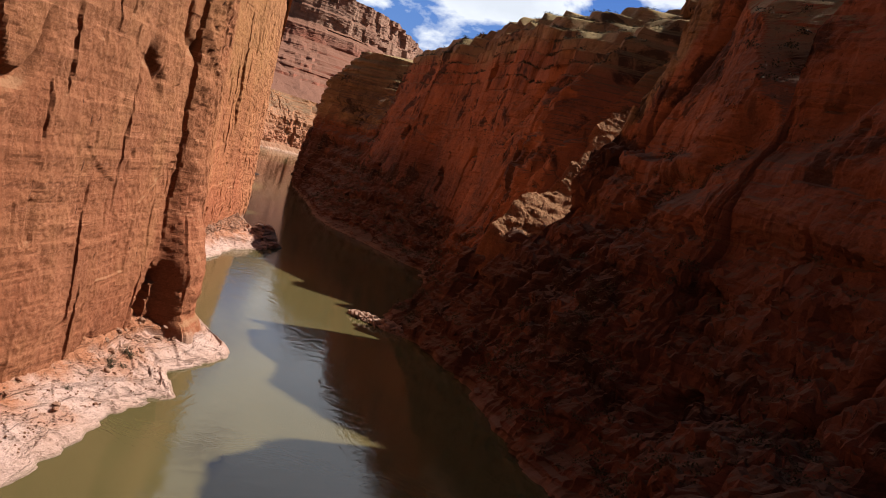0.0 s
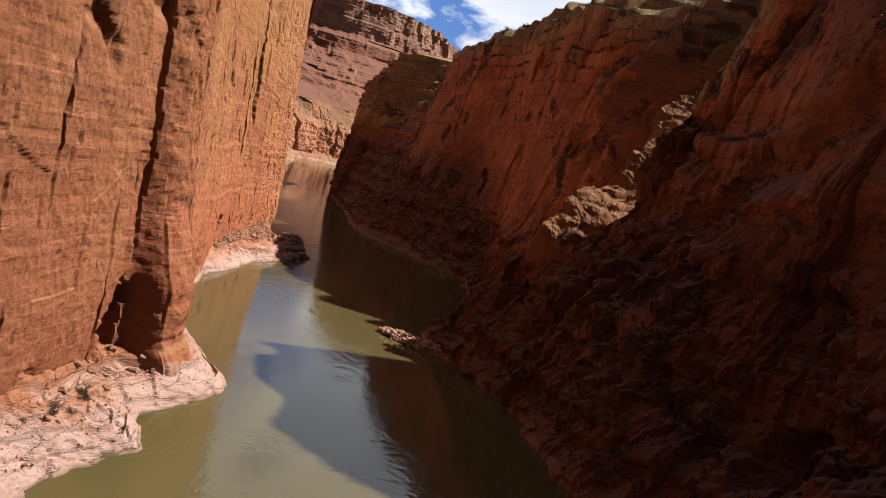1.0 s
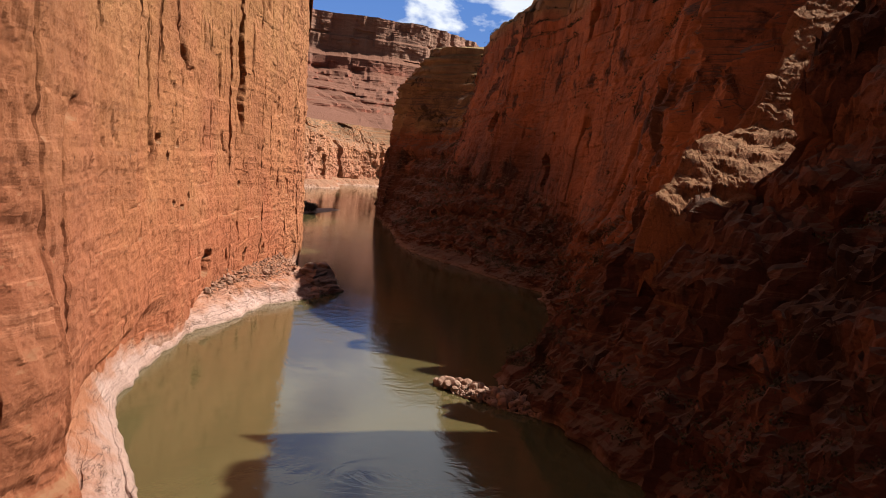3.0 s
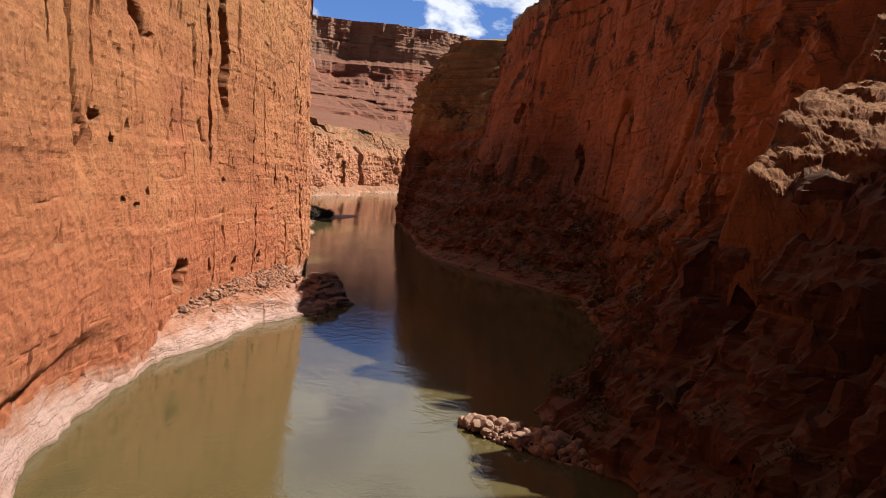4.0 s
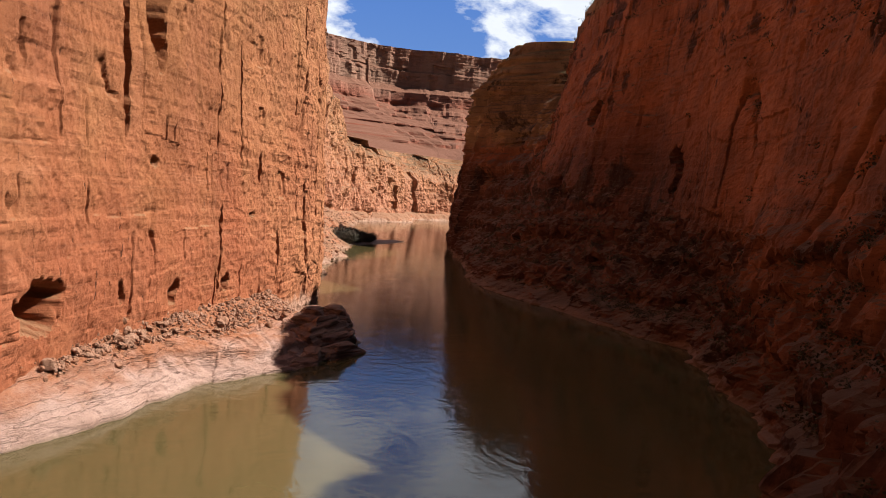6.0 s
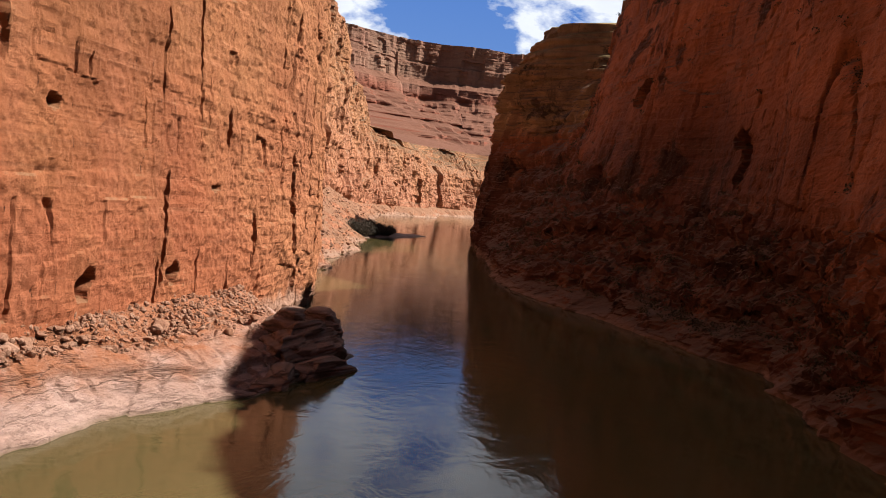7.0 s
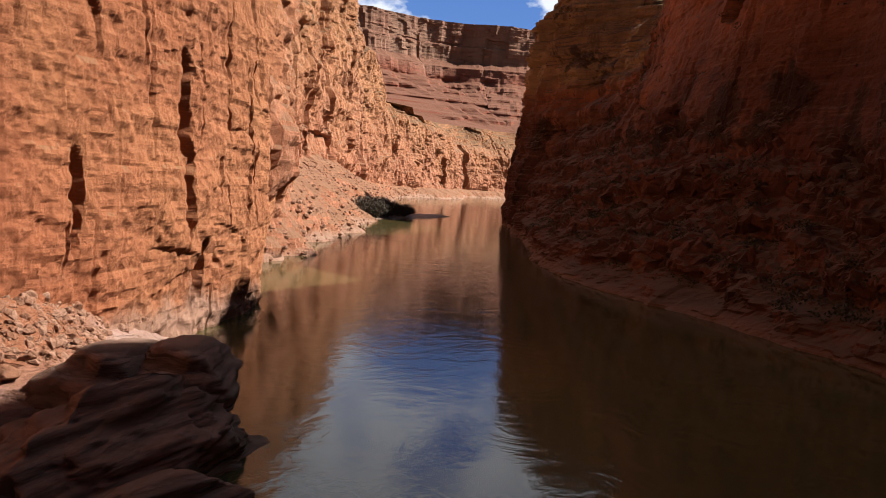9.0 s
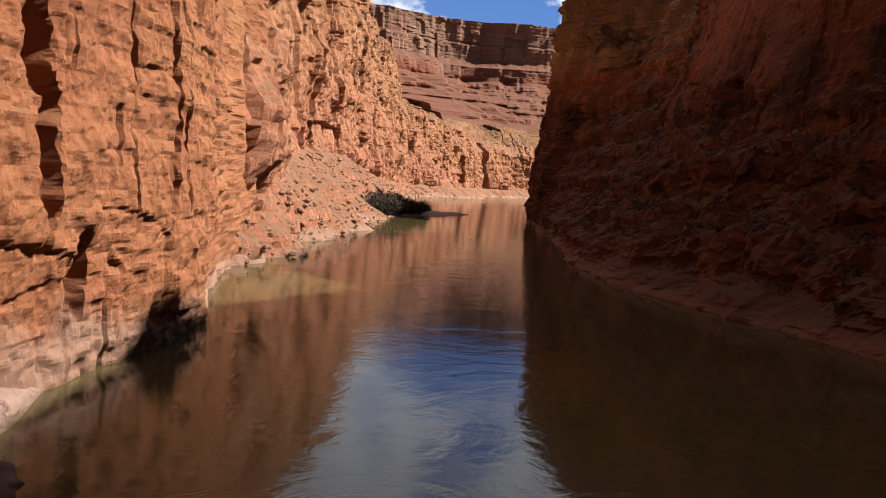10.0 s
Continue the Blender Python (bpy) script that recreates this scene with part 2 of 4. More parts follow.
def cloud_material():
    """Fair-weather cumulus against open sky, seen far behind everything."""
    n = Nodes("cloud_bank")
    tree = n.tree
    puff = n.noise(n.stretch(0.0015, 0.0015, 0.0030), 1.0, 10, 0.58, 0.2)
    field = n.noise(n.stretch(0.0007, 0.0007, 0.0012), 1.0, 3)
    high = n.ramp(n.sum("DIVIDE", n.height_of(), 4400.0), (0.212, 0.0), (0.29, 0.15))
    body = n.sum("ADD", n.sum("ADD", puff, high), n.sum("MULTIPLY", n.sum("SUBTRACT", field, 0.5), 0.42))
    for centre, reach, much in (((-260, 4240, 870), 800.0, 0.115), ((-760, 4170, 930), 330.0, 0.07), ((-1615, 3945, 840), 210.0, 0.14), ((-1230, 4080, 850), 260.0, -0.12)):
        d = n.add("ShaderNodeVectorMath")
        d.operation = "DISTANCE"
        n.wire(n.place, d.inputs[0])
        d.inputs[1].default_value = centre
        bank = n.ramp(n.sum("DIVIDE", d.outputs["Value"], reach), (0.3, 1.0), (1.0, 0.0))
        body = n.sum("ADD", body, n.sum("MULTIPLY", bank, much))
    cover = n.ramp(body, (0.52, 0.0), (0.60, 1.0))
    white = n.ramp(n.sum("ADD", body, n.sum("MULTIPLY", n.noise(n.stretch(0.003, 0.003, 0.004), 1.0, 7, 0.6), 0.25)), (0.62, (0.52, 0.545, 0.59)), (0.90, (0.42, 0.45, 0.50)))
    lift = n.ramp(n.sum("DIVIDE", n.height_of(), 3600.0), (0.03, (0.105, 0.190, 0.370)), (0.30, (0.050, 0.120, 0.330)), (0.8, (0.036, 0.088, 0.240)))
    glow = n.add("ShaderNodeEmission")
    n.wire(n.mix(cover, lift, white), glow.inputs[0])
    glow.inputs[1].default_value = 0.74
    n.wire(glow.outputs[0], tree.nodes["Material Output"].inputs[0])
    return n.mat


RED_WALL = cliff_material("redwall_limestone", (0.252, 0.082, 0.040), (0.234, 0.108, 0.044), (0.070, 0.024, 0.014), (0.20, 0.10, 0.055), 1.0, 4.5, 36, 46, None, 0.16, 1.05, 0.30, 0.15, lines_in=1.0, miles=((0.150, 0.056, 0.028), (0.315, 0.140, 0.071)))
TALUS_WALL = cliff_material("talus_and_wall", (0.335, 0.140, 0.082), (0.32, 0.150, 0.076), (0.10, 0.043, 0.028), (0.175, 0.095, 0.060), 1.5, 3.0, 45, 60, (0.105, 0.066, 0.040), 0.2, 1.2, 0.5, 0.25, tread=0.45, crest_at=(0.34, 0.42))
# the low colour stands for varnish, brush and part of the wall's shade
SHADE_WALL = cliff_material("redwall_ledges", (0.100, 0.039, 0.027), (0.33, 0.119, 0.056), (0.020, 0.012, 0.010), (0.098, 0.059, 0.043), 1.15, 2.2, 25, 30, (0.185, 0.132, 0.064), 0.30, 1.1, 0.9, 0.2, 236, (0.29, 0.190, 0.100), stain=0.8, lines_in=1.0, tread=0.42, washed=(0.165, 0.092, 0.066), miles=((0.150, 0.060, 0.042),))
RIB_ROCK = cliff_material("pale_rib_blocks", (0.185, 0.074, 0.036), (0.21, 0.090, 0.043), (0.05, 0.022, 0.013), (0.165, 0.083, 0.042), 0.7, 0.0, 50, 50, None, 0.3, 1.0)
FAR_WALL = cliff_material("mesa_strata", (0.180, 0.062, 0.040), (0.215, 0.126, 0.090), (0.105, 0.060, 0.050), (0.118, 0.054, 0.036), 9.0, 0.0, 335, 60, None, 0.2, 0.7, 0.5, 0.15)
SHELF = shelf_material("polished_shelf_rock", (0.355, 0.240, 0.208), (0.272, 0.162, 0.127), (0.045, 0.026, 0.020))
OUTCROP = shelf_material("dark_outcrop_rock", (0.22, 0.138, 0.108), (0.16, 0.094, 0.070), (0.05, 0.031, 0.024))
BLOCKS = stone_material("fallen_blocks", (0.20, 0.094, 0.058), (0.26, 0.150, 0.108), (0.05, 0.025, 0.016))
COBBLES = stone_material("bar_cobbles", (0.21, 0.118, 0.084), (0.27, 0.178, 0.136), (0.09, 0.05, 0.035))
SCRUB = leaf_material("desert_scrub_leaves", (0.036, 0.031, 0.018), (0.060, 0.049, 0.028))
THICKET = leaf_material("tamarisk_leaves", (0.046, 0.041, 0.034), (0.080, 0.068, 0.054))
TWIG = leaf_material("twig_bark", (0.10, 0.075, 0.05), (0.16, 0.12, 0.085))
WATER = water_material()
CLOUD = cloud_material()


# ================================================= rock shaping
def lattice(ix, iy, iz, seed):
    h = (ix.astype(np.int64) * 374761393 + iy.astype(np.int64) * 668265263 + iz.astype(np.int64) * 2147483647 + seed * 1274126177) & 0xFFFFFFFF
    h = ((h ^ (h >> 13)) * 1274126177) & 0xFFFFFFFF
    h = ((h ^ (h >> 16)) * 2246822519) & 0xFFFFFFFF
    return ((h ^ (h >> 15)) & 0xFFFFFF) / float(0xFFFFFF)


def value_noise(x, y, z, seed=0):
    """Smooth noise, -1 to 1, for arrays of places."""
    x, y, z = np.broadcast_arrays(x, y, z)
    fx, fy, fz = np.floor(x), np.floor(y), np.floor(z)
    ux, uy, uz = x - fx, y - fy, z - fz
    ux, uy, uz = (u * u * u * (u * (u * 6 - 15) + 10) for u in (ux, uy, uz))
    total = 0.0
    for a, b, c in itertools.product((0, 1), repeat=3):
        w = (ux if a else 1 - ux) * (uy if b else 1 - uy) * (uz if c else 1 - uz)
        total = total + w * lattice(fx + a, fy + b, fz + c, seed)
    return total * 2 - 1


def fbm(x, y, z, octaves=4, gain=0.5, seed=0):
    total, amp = 0.0, 1.0
    for o in range(octaves):
        k = 2.03 ** o
        total = total + amp * value_noise(x * k, y * k, z * k, seed + 17 * o)
        amp *= gain
    return total


def smooth(a, b, x):
    u = np.clip((x - a) / (b - a), 0, 1)
    return u * u * (3 - 2 * u)


def bedding(z, thick, seed, edge=0.22):
    """A random shelf depth for each bed, -1 to 1, with short slopes between beds."""
    q = z / thick
    f = np.floor(q)
    u = smooth(1 - edge, 1.0, q - f)
    o = np.zeros_like(f)
    return (lattice(f, o, o, seed) * (1 - u) + lattice(f + 1, o, o, seed) * u) * 2 - 1


def blocks(S, Z, wide, tall, seed):
    """Upright jointed blocks: each stands out by its own amount, -0.5 to 0.5."""
    s = S + 0.4 * wide * value_noise(S / (1.9 * wide), Z / (3.0 * tall), 0.5, seed) + 0.10 * wide * value_noise(S / (0.4 * wide), Z / (0.35 * tall), 0.5, seed + 1)
    col = np.floor(s / wide)
    z = Z + tall * (0.35 * value_noise(S / (2.5 * wide), Z / (2.2 * tall), 0.1, seed + 2) + lattice(col, col * 0, col * 0, seed + 3))
    return lattice(col, np.floor(z / tall), col * 0, seed + 4) - 0.5


def sheer_relief(X, Y, Z, S, seed=0):
    """A flat, sheer face: flaked plates, thin upright cracks, short slots and faint beds."""
    wav = fbm(X * 0.03, Y * 0.03, Z * 0.03, 2, 0.5, seed + 1)
    zz = Z + wav * 1.6 + S * 0.015
    d = 0.40 * value_noise(S / 17, Z / 120, 0.3, seed + 2)
    d = d + 0.06 * bedding(zz, 5.1, seed + 4, 0.1) + 0.05 * bedding(zz + 1.3, 2.2, seed + 5, 0.12) + 0.05 * bedding(zz, 0.9, seed + 6, 0.2)
    d = d + 0.28 * blocks(S, Z, 9.5, 16, seed + 30) + 0.11 * blocks(S, Z, 3.4, 6.0, seed + 40) + 0.06 * blocks(S, Z, 1.4, 1.8, seed + 50)
    d = d + 0.20 * fbm(X * 0.22, Y * 0.22, Z * 0.22, 5, 0.62, seed + 9) + 0.10 * fbm(X * 1.3, Y * 1.3, Z * 1.3, 2, 0.5, seed + 10)
    long = np.abs(value_noise(S / 8.5 + 0.12 * wav, Z / 85, 2.0, seed + 11))
    d = d - 1.5 * np.exp(-(long / 0.035) ** 2) * smooth(-0.05, 0.3, value_noise(S / 17, Z / 19, 9.0, seed + 12))
    slot = np.abs(value_noise(S / 2.4, Z / 13, 5.0, seed + 13))
    d = d - 0.55 * np.exp(-(slot / 0.10) ** 2) * smooth(0.36, 0.52, value_noise(S / 3.6, Z / 5.0, 4.0, seed + 14))
    seam = np.abs(value_noise(S / 40, zz / 5.5, 1.0, seed + 15))
    d = d - 0.16 * np.exp(-(seam / 0.045) ** 2) * smooth(0.2, 0.45, value_noise(S / 9, Z / 9, 6.0, seed + 16))
    return d


def ledgy_relief(X, Y, Z, S, size=1.0, seed=0, beds=1.0):
    """A broken face: crisp beds, spalled plates, buttresses and joints."""
    k = 1.0 / size
    wav = fbm(X * 0.03 * k, Y * 0.03 * k, Z * 0.03 * k, 2, 0.5, seed + 1)
    zz = Z * k + wav * 1.8 + S * k * 0.015
    d = beds * 0.75 * bedding(zz, 5.6, seed + 2, 0.08) + beds * 0.45 * bedding(zz + 1.1, 2.3, seed + 3, 0.10) + 0.2 * bedding(zz, 0.95, seed + 4, 0.2)
    for i, (ws, wz, amp) in enumerate(((22, 70, 4.2), (9, 26, 2.6), (4.2, 8, 1.5), (2.0, 3.2, 0.8), (1.0, 1.3, 0.35))):
        d = d + amp * blocks(S * k, Z * k, ws, wz, seed + 10 * i + 60)
    d = d + 0.28 * fbm(X * 0.2 * k, Y * 0.2 * k, Z * 0.2 * k, 5, 0.6, seed + 15)
    c = np.abs(value_noise(S * k / 6.5 + 0.2 * wav, Z * k / 60, 2.0, seed + 16))
    d = d - 2.2 * np.exp(-(c / 0.05) ** 2) * smooth(0.0, 0.3, value_noise(S * k / 12, Z * k / 16, 9.0, seed + 17))
    return d * size


def grid_mesh(name, V, material, soft=True):
    """One mesh from an (n, m, 3) array of places."""
    n, m = V.shape[:2]
    me = bpy.data.meshes.new(name)
    i = (np.arange(n - 1)[:, None] * m + np.arange(m - 1)[None, :]).ravel()
    quads = np.stack([i, i + m, i + m + 1, i + 1], 1)
    me.vertices.add(n * m)
    me.vertices.foreach_set("co", V.astype(np.float32).ravel())
    me.loops.add(quads.size)
    me.loops.foreach_set("vertex_index", quads.astype(np.int32).ravel())
    me.polygons.add(len(quads))
    me.polygons.foreach_set("loop_start", (np.arange(len(quads)) * 4).astype(np.int32))
    me.polygons.foreach_set("use_smooth", np.full(len(quads), soft))
    me.update(calc_edges=True)
    me.validate()
    me.materials.append(material)
    return me


def along(plan, step, ease):
    """A plan line resampled at about step metres, rounded over ease metres: places, normals (to the right of the way), lengths."""
    p = np.array(plan, float)
    s = np.r_[0, np.cumsum(np.hypot(*np.diff(p, axis=0).T))]
    fine = np.arange(0, s[-1], 0.5)
    q = np.stack([np.interp(fine, s, p[:, a]) for a in (0, 1)], 1)
    half = max(1, int(ease / 0.5))
    kern = np.hanning(2 * half + 3)[1:-1]
    kern /= kern.sum()
    pad = np.pad(q, ((half, half), (0, 0)), "edge")
    q = np.stack([np.convolve(pad[:, a], kern, "valid") for a in (0, 1)], 1)
    wide = np.pad(q, ((12, 12), (0, 0)), "edge")
    way = wide[24:] - wide[:-24]
    way /= np.maximum(np.hypot(way[:, 0], way[:, 1]), 1e-6)[:, None]
    steps = step(fine) if callable(step) else np.full(len(fine), step)
    take, at = [0], 0.0
    while at < fine[-1]:
        at += steps[min(int(at / 0.5), len(fine) - 1)]
        take.append(min(at, fine[-1]))
    take = np.array(take)
    cut = lambda v: np.interp(take, fine, v)
    return np.stack([cut(q[:, 0]), cut(q[:, 1])], 1), np.stack([cut(way[:, 1]), -cut(way[:, 0])], 1), take


def dents(S, Z, holes):
    """Hollows and clefts: each (s, z, half width, half height, depth)."""
    d = np.zeros_like(Z)
    for s0, z0, rs, rz, deep in holes:
        slim = min(1.0, 2.0 / rs) if rz < 3 * rs else 0.38
        wob = slim * (0.30 * value_noise(S / 1.9 + s0, Z / 2.6, 3.0, 71) + 0.26 * value_noise(S / 0.75 + s0, Z / 1.0, 5.0, 72))
        bow = S - s0 + 0.5 * max(rs, 0.8) * value_noise(Z / 7.0, Z * 0, s0, 73) + 0.35 * min(rs, 1) * value_noise(Z / 1.6, Z * 0, s0, 74)
        r = np.sqrt((bow / rs) ** 2 + ((Z - z0) / rz) ** 2) + wob
        d -= deep * smooth(1.04, 0.55, r)
    return d


# ================================================= the canyon: water, cliffs, shelf, mesa
def lay(name, V, material, label, category, kind="structure", soft=True):
    return tagged(new(name, grid_mesh(name, V, material, soft)), label, category, "", kind)


def open_ground():
    xs, ys = np.linspace(-4600, 4600, 40), np.linspace(-4300, 4800, 40)
    X, Y = np.meshgrid(xs, ys, indexing="ij")
    Z = -6 + 0.6 * fbm(X * 0.004, Y * 0.004, 0.0, 3)
    lay("ground", np.stack([X, Y, Z], 2), FAR_WALL, "red desert bedrock under and around the canyon", "ground")


def river():
    xs, ys = np.linspace(-420, 420, 60), np.linspace(-520, 1500, 120)
    X, Y = np.meshgrid(xs, ys, indexing="ij")
    Z = 0.012 * fbm(X * 0.05, Y * 0.05, 0.0, 2)
    lay("water", np.stack([X, Y, Z], 2), WATER, "silty olive-brown river water with slow boils and reflections", "river")


def with_plateau(V, out, rise, reach=(25, 70, 160, 350, 800, 1700)):
    """Adds the flat land behind a cliff's brink; out is the way inland at each station."""
    top = V[:, -1]
    rows = []
    for d in reach:
        r = top.copy()
        r[:, :2] += out * d
        r[:, 2] += rise * d + min(d, 200) * 0.02 * fbm(r[:, 0] * 0.02, r[:, 1] * 0.02, 0.0, 3, 0.5, 5)
        rows.append(r)
    return np.concatenate([V, np.stack(rows, 1)], 1)


def cliff_west():
    plan = [(70, -430), (-20, -340), (-46, -200), (-46, -60), (-45, 40), (-43.5, 90), (-42.6, 120), (-42.5, 142.6), (-41.2, 144.4), (-40.0, 149),
            (-40.2, 155), (-43, 164), (-48, 178), (-53, 195), (-58, 212), (-61.5, 228), (-65.5, 243), (-68, 258), (-69, 275), (-70.2, 290),
            (-72.4, 313), (-74.4, 328), (-77.2, 344), (-80, 352), (-88, 364), (-98, 382), (-112, 415)]
    P, N, S = along(plan, lambda s: np.where((s > 480) & (s < 830), np.where(s > 715, 0.22, 0.40), 2.5), 1.2)
    zs = np.concatenate([np.linspace(-3, 30, 135), np.linspace(30.35, 78, 118), np.linspace(78.8, 138, 56)])
    Z = np.broadcast_to(zs, (len(P), len(zs))).copy()
    Y0 = np.broadcast_to(P[:, 1:2], Z.shape)
    X0 = np.broadcast_to(P[:, 0:1], Z.shape)
    S2 = np.broadcast_to(S[:, None], Z.shape)
    off = -0.075 * np.maximum(Z - 14, 0) - 0.10 * np.maximum(Z - 85, 0)
    under = smooth(165, 182, Y0) * smooth(222, 200, Y0)
    off = off - 2.6 * under * smooth(9.5, 6.0, Z - 0.04 * (Y0 - 200))
    # the pillar that leans on the wall, with its flared foot
    pillar = smooth(143.4, 146.2, Y0) * smooth(161, 152.5, Y0)
    off = off + pillar * (2.7 * smooth(27, 12, Z) + 0.7 * smooth(45, 27, Z) + 2.6 * smooth(8.5, 1, Z) - 0.5 * smooth(7.4, 6.4, Z) * smooth(4.8, 5.8, Z) + 0.5 * fbm(X0 / 3.5, Y0 / 3.5, Z / 3.5, 4, 0.55, 232))
    rel = sheer_relief(X0, Y0, Z, S2, 3)
    off = off + rel * (1 - 0.6 * pillar * smooth(48, 36, Z))
    # clefts, caves and pockets: place along the river, height, half width, half height, depth
    off = off + dents(Y0, Z, [(140.8, 8.5, 2.2, 6.0, 5.0), (143.3, 52, 0.36, 38, 1.7), (114.5, 10, 0.4, 6, 1.6),
                              (103, 46, 0.4, 6, 1.2), (99, 38, 0.4, 4, 1.2), (196, 49, 0.5, 11, 2.2), (212, 53, 0.5, 7, 2.2),
                              (245.2, 10.8, 4.4, 2.7, 5.0), (262, 10.8, 0.5, 1.5, 1.6), (274.2, 10.2, 1.5, 1.9, 2.4), (289.4, 9.6, 1.5, 1.3, 2.2),
                              (269.6, 48.5, 2.3, 12.5, 5.0), (270.0, 60, 0.9, 15, 3.0), (262.5, 44, 0.6, 18, 1.6), (210.5, 34, 2.0, 0.8, 2.5), (216, 31.4, 0.9, 0.6, 2.2),
                              (221, 33.5, 0.6, 0.6, 1.8), (218.5, 24, 0.8, 0.5, 2.2), (228.6, 24.6, 0.8, 0.7, 2.5), (223.5, 23.2, 1.2, 0.4, 1.8)])
    off = off + dents(Y0, Z, [(287.5, 15, 0.4, 6.5, 1.5), (313, 12.5, 0.7, 4.0, 1.6), (328.0, 17, 0.9, 9.5, 2.2), (331.5, 6.5, 0.7, 3.2, 1.4),
                              (343.2, 18, 0.6, 8.5, 1.6), (303.5, 26.5, 0.4, 3, 1.2), (268, 26, 1.4, 0.7, 1.6), (299, 19.5, 1.5, 0.4, 1.3)])
    # the last stretch is more broken: blocks, short beds, a knobbly foot
    end = smooth(282, 330, Y0)
    off = off + end * (0.34 * blocks(S2, Z, 6.0, 9.0, 210) + 0.12 * blocks(S2, Z, 2.2, 1.6, 220) + 0.07 * bedding(Z + 0.05 * S2, 1.5, 8, 0.15) + 0.22 * fbm(X0 / 2.5, Y0 / 2.5, Z / 2.5, 4, 0.55, 230))
    tilt = Z + 0.06 * S2 + 0.5 * fbm(X0 / 9, Y0 / 9, Z / 9, 2, 0.5, 236)
    off = off + smooth(262, 300, Y0) * (0.07 * bedding(tilt, 0.62, 237, 0.25) * smooth(-0.1, 0.4, value_noise(S2 / 7, Z / 4, 0.0, 238)) + 0.10 * fbm(X0 / 0.9, Y0 / 0.9, Z / 0.7, 2, 0.5, 239))
    V = np.stack([X0 + N[:, 0:1] * off, Y0 + N[:, 1:2] * off, Z], 2)
    lay("cliff_west", with_plateau(V, -N, 0.06), RED_WALL, "sheer sunlit orange-red limestone cliff with dark vertical clefts and small caves", "cliff", soft=False)


def cliff_northwest():
    plan = [(-78, 351), (-88, 363), (-101, 385), (-114, 420), (-132, 455), (-151, 490), (-168, 530), (-180, 565), (-190, 605), (-203, 650), (-226, 715), (-243, 800), (-246, 818),
            (-264, 826), (-268, 870), (-264, 930), (-256, 985), (-257, 1012), (-280, 1020), (-288, 1080), (-280, 1150), (-268, 1200), (-230, 1260), (-100, 1330), (250, 1450), (600, 1500)]
    P, N, S = along(plan, lambda s: np.where(s < 340, 0.75, np.where(s < 980, 1.3, 4.0)), 3.0)
    top = np.interp(S, *zip(*[(np.interp(y, P[:, 1], S), h) for y, h in ((385, 128), (560, 118), (640, 108), (700, 99), (800, 100), (817, 97), (825, 86), (930, 82), (1011, 76), (1019, 80), (1200, 84), (1400, 84))]))
    v = np.linspace(0, 1, 150)
    Z = -3 + (top[:, None] + 3) * v[None, :]
    Y0 = np.broadcast_to(P[:, 1:2], Z.shape)
    X0 = np.broadcast_to(P[:, 0:1], Z.shape)
    S2 = np.broadcast_to(S[:, None], Z.shape)
    apron = np.interp(Y0, (365, 378, 423, 490, 565, 620, 720, 800, 900, 1040, 1200), (1, 3, 7, 23, 31, 25, 15, 10, 12, 12, 12))
    hi = np.interp(Y0, (365, 400, 490, 565, 640, 760, 900, 1040), (3, 9, 17, 22, 17, 10, 8, 8))
    slope = np.clip(1 - np.maximum(Z, 0) / hi, 0, None) + np.where(Z < 0, -Z / hi, 0)
    off = apron * slope ** 0.85 + 2.2 * fbm(X0 * 0.05, Y0 * 0.05, Z * 0.09, 5, 0.6, 31) * slope ** 0.3 - 0.10 * np.maximum(Z - 20, 0)
    off = off + 0.30 * ledgy_relief(X0, Y0, Z, S2, 1.7, 23, 0.5) * (1 - 0.5 * smooth(hi + 3, hi - 2, Z))
    for ws, amp, sd in ((60, 6, 77), (26, 2.0, 78), (11, 0.8, 80)):
        off = off + amp * blocks(S2, Z, ws * 0.8, ws * 2.2 if ws > 30 else ws * 1.3, sd) * smooth(hi - 4, hi + 6, Z)
    start = smooth(356, 392, Y0)
    off = off * start - 5.0 * (1 - start)
    off = off + 3.0 * fbm(X0 / 18, Y0 / 18, Z / 18, 6, 0.58, 33) * start
    # brushy terraces over the two farther buttresses
    sill = np.interp(Y0, (690, 800, 822, 1010, 1022, 1200), (0.93, 0.88, 0.74, 0.74, 0.58, 0.58))
    part_up = np.clip((v[None, :] - sill) / (1 - sill), 0, 1)
    off = off - smooth(640, 720, Y0) * (1 - sill) * (34 * np.floor(4 * part_up) + 60 * part_up)
    off = off + dents(Y0, Z, [(426, 16, 3.6, 3.2, 6), (532, 22, 3.5, 3.0, 8), (543, 24, 2.2, 5.0, 7), (561, 62, 2.0, 12, 5), (735, 22, 3, 4, 8), (924, 25, 5, 5, 8), (945, 22, 3, 4, 6)])
    V = np.stack([X0 + N[:, 0:1] * off, Y0 + N[:, 1:2] * off, Z], 2)
    rng = random.Random(17)
    spots = V[(Z > 0.3) & (Z < hi - 1) & (Y0 > 375) & (Y0 < 950)]
    small = [stone_mesh("rubble", 90 + k, 1, BLOCKS) for k in range(5)]
    stuff("rubble", small, [(*map(float, spots[rng.randrange(len(spots))] + (rng.uniform(-0.4, 0.4), rng.uniform(-0.4, 0.4), 0.05)), rng.choice((0.22, 0.3, 0.42, 0.6, 0.9))) for _ in range(2600)],
          "loose orange blocks strewn down a talus apron", "rubble", rng)
    lay("cliff_northwest", with_plateau(V, -N, 0.01), TALUS_WALL, "bright orange canyon wall stepping away upstream above pale talus aprons", "cliff", soft=False)


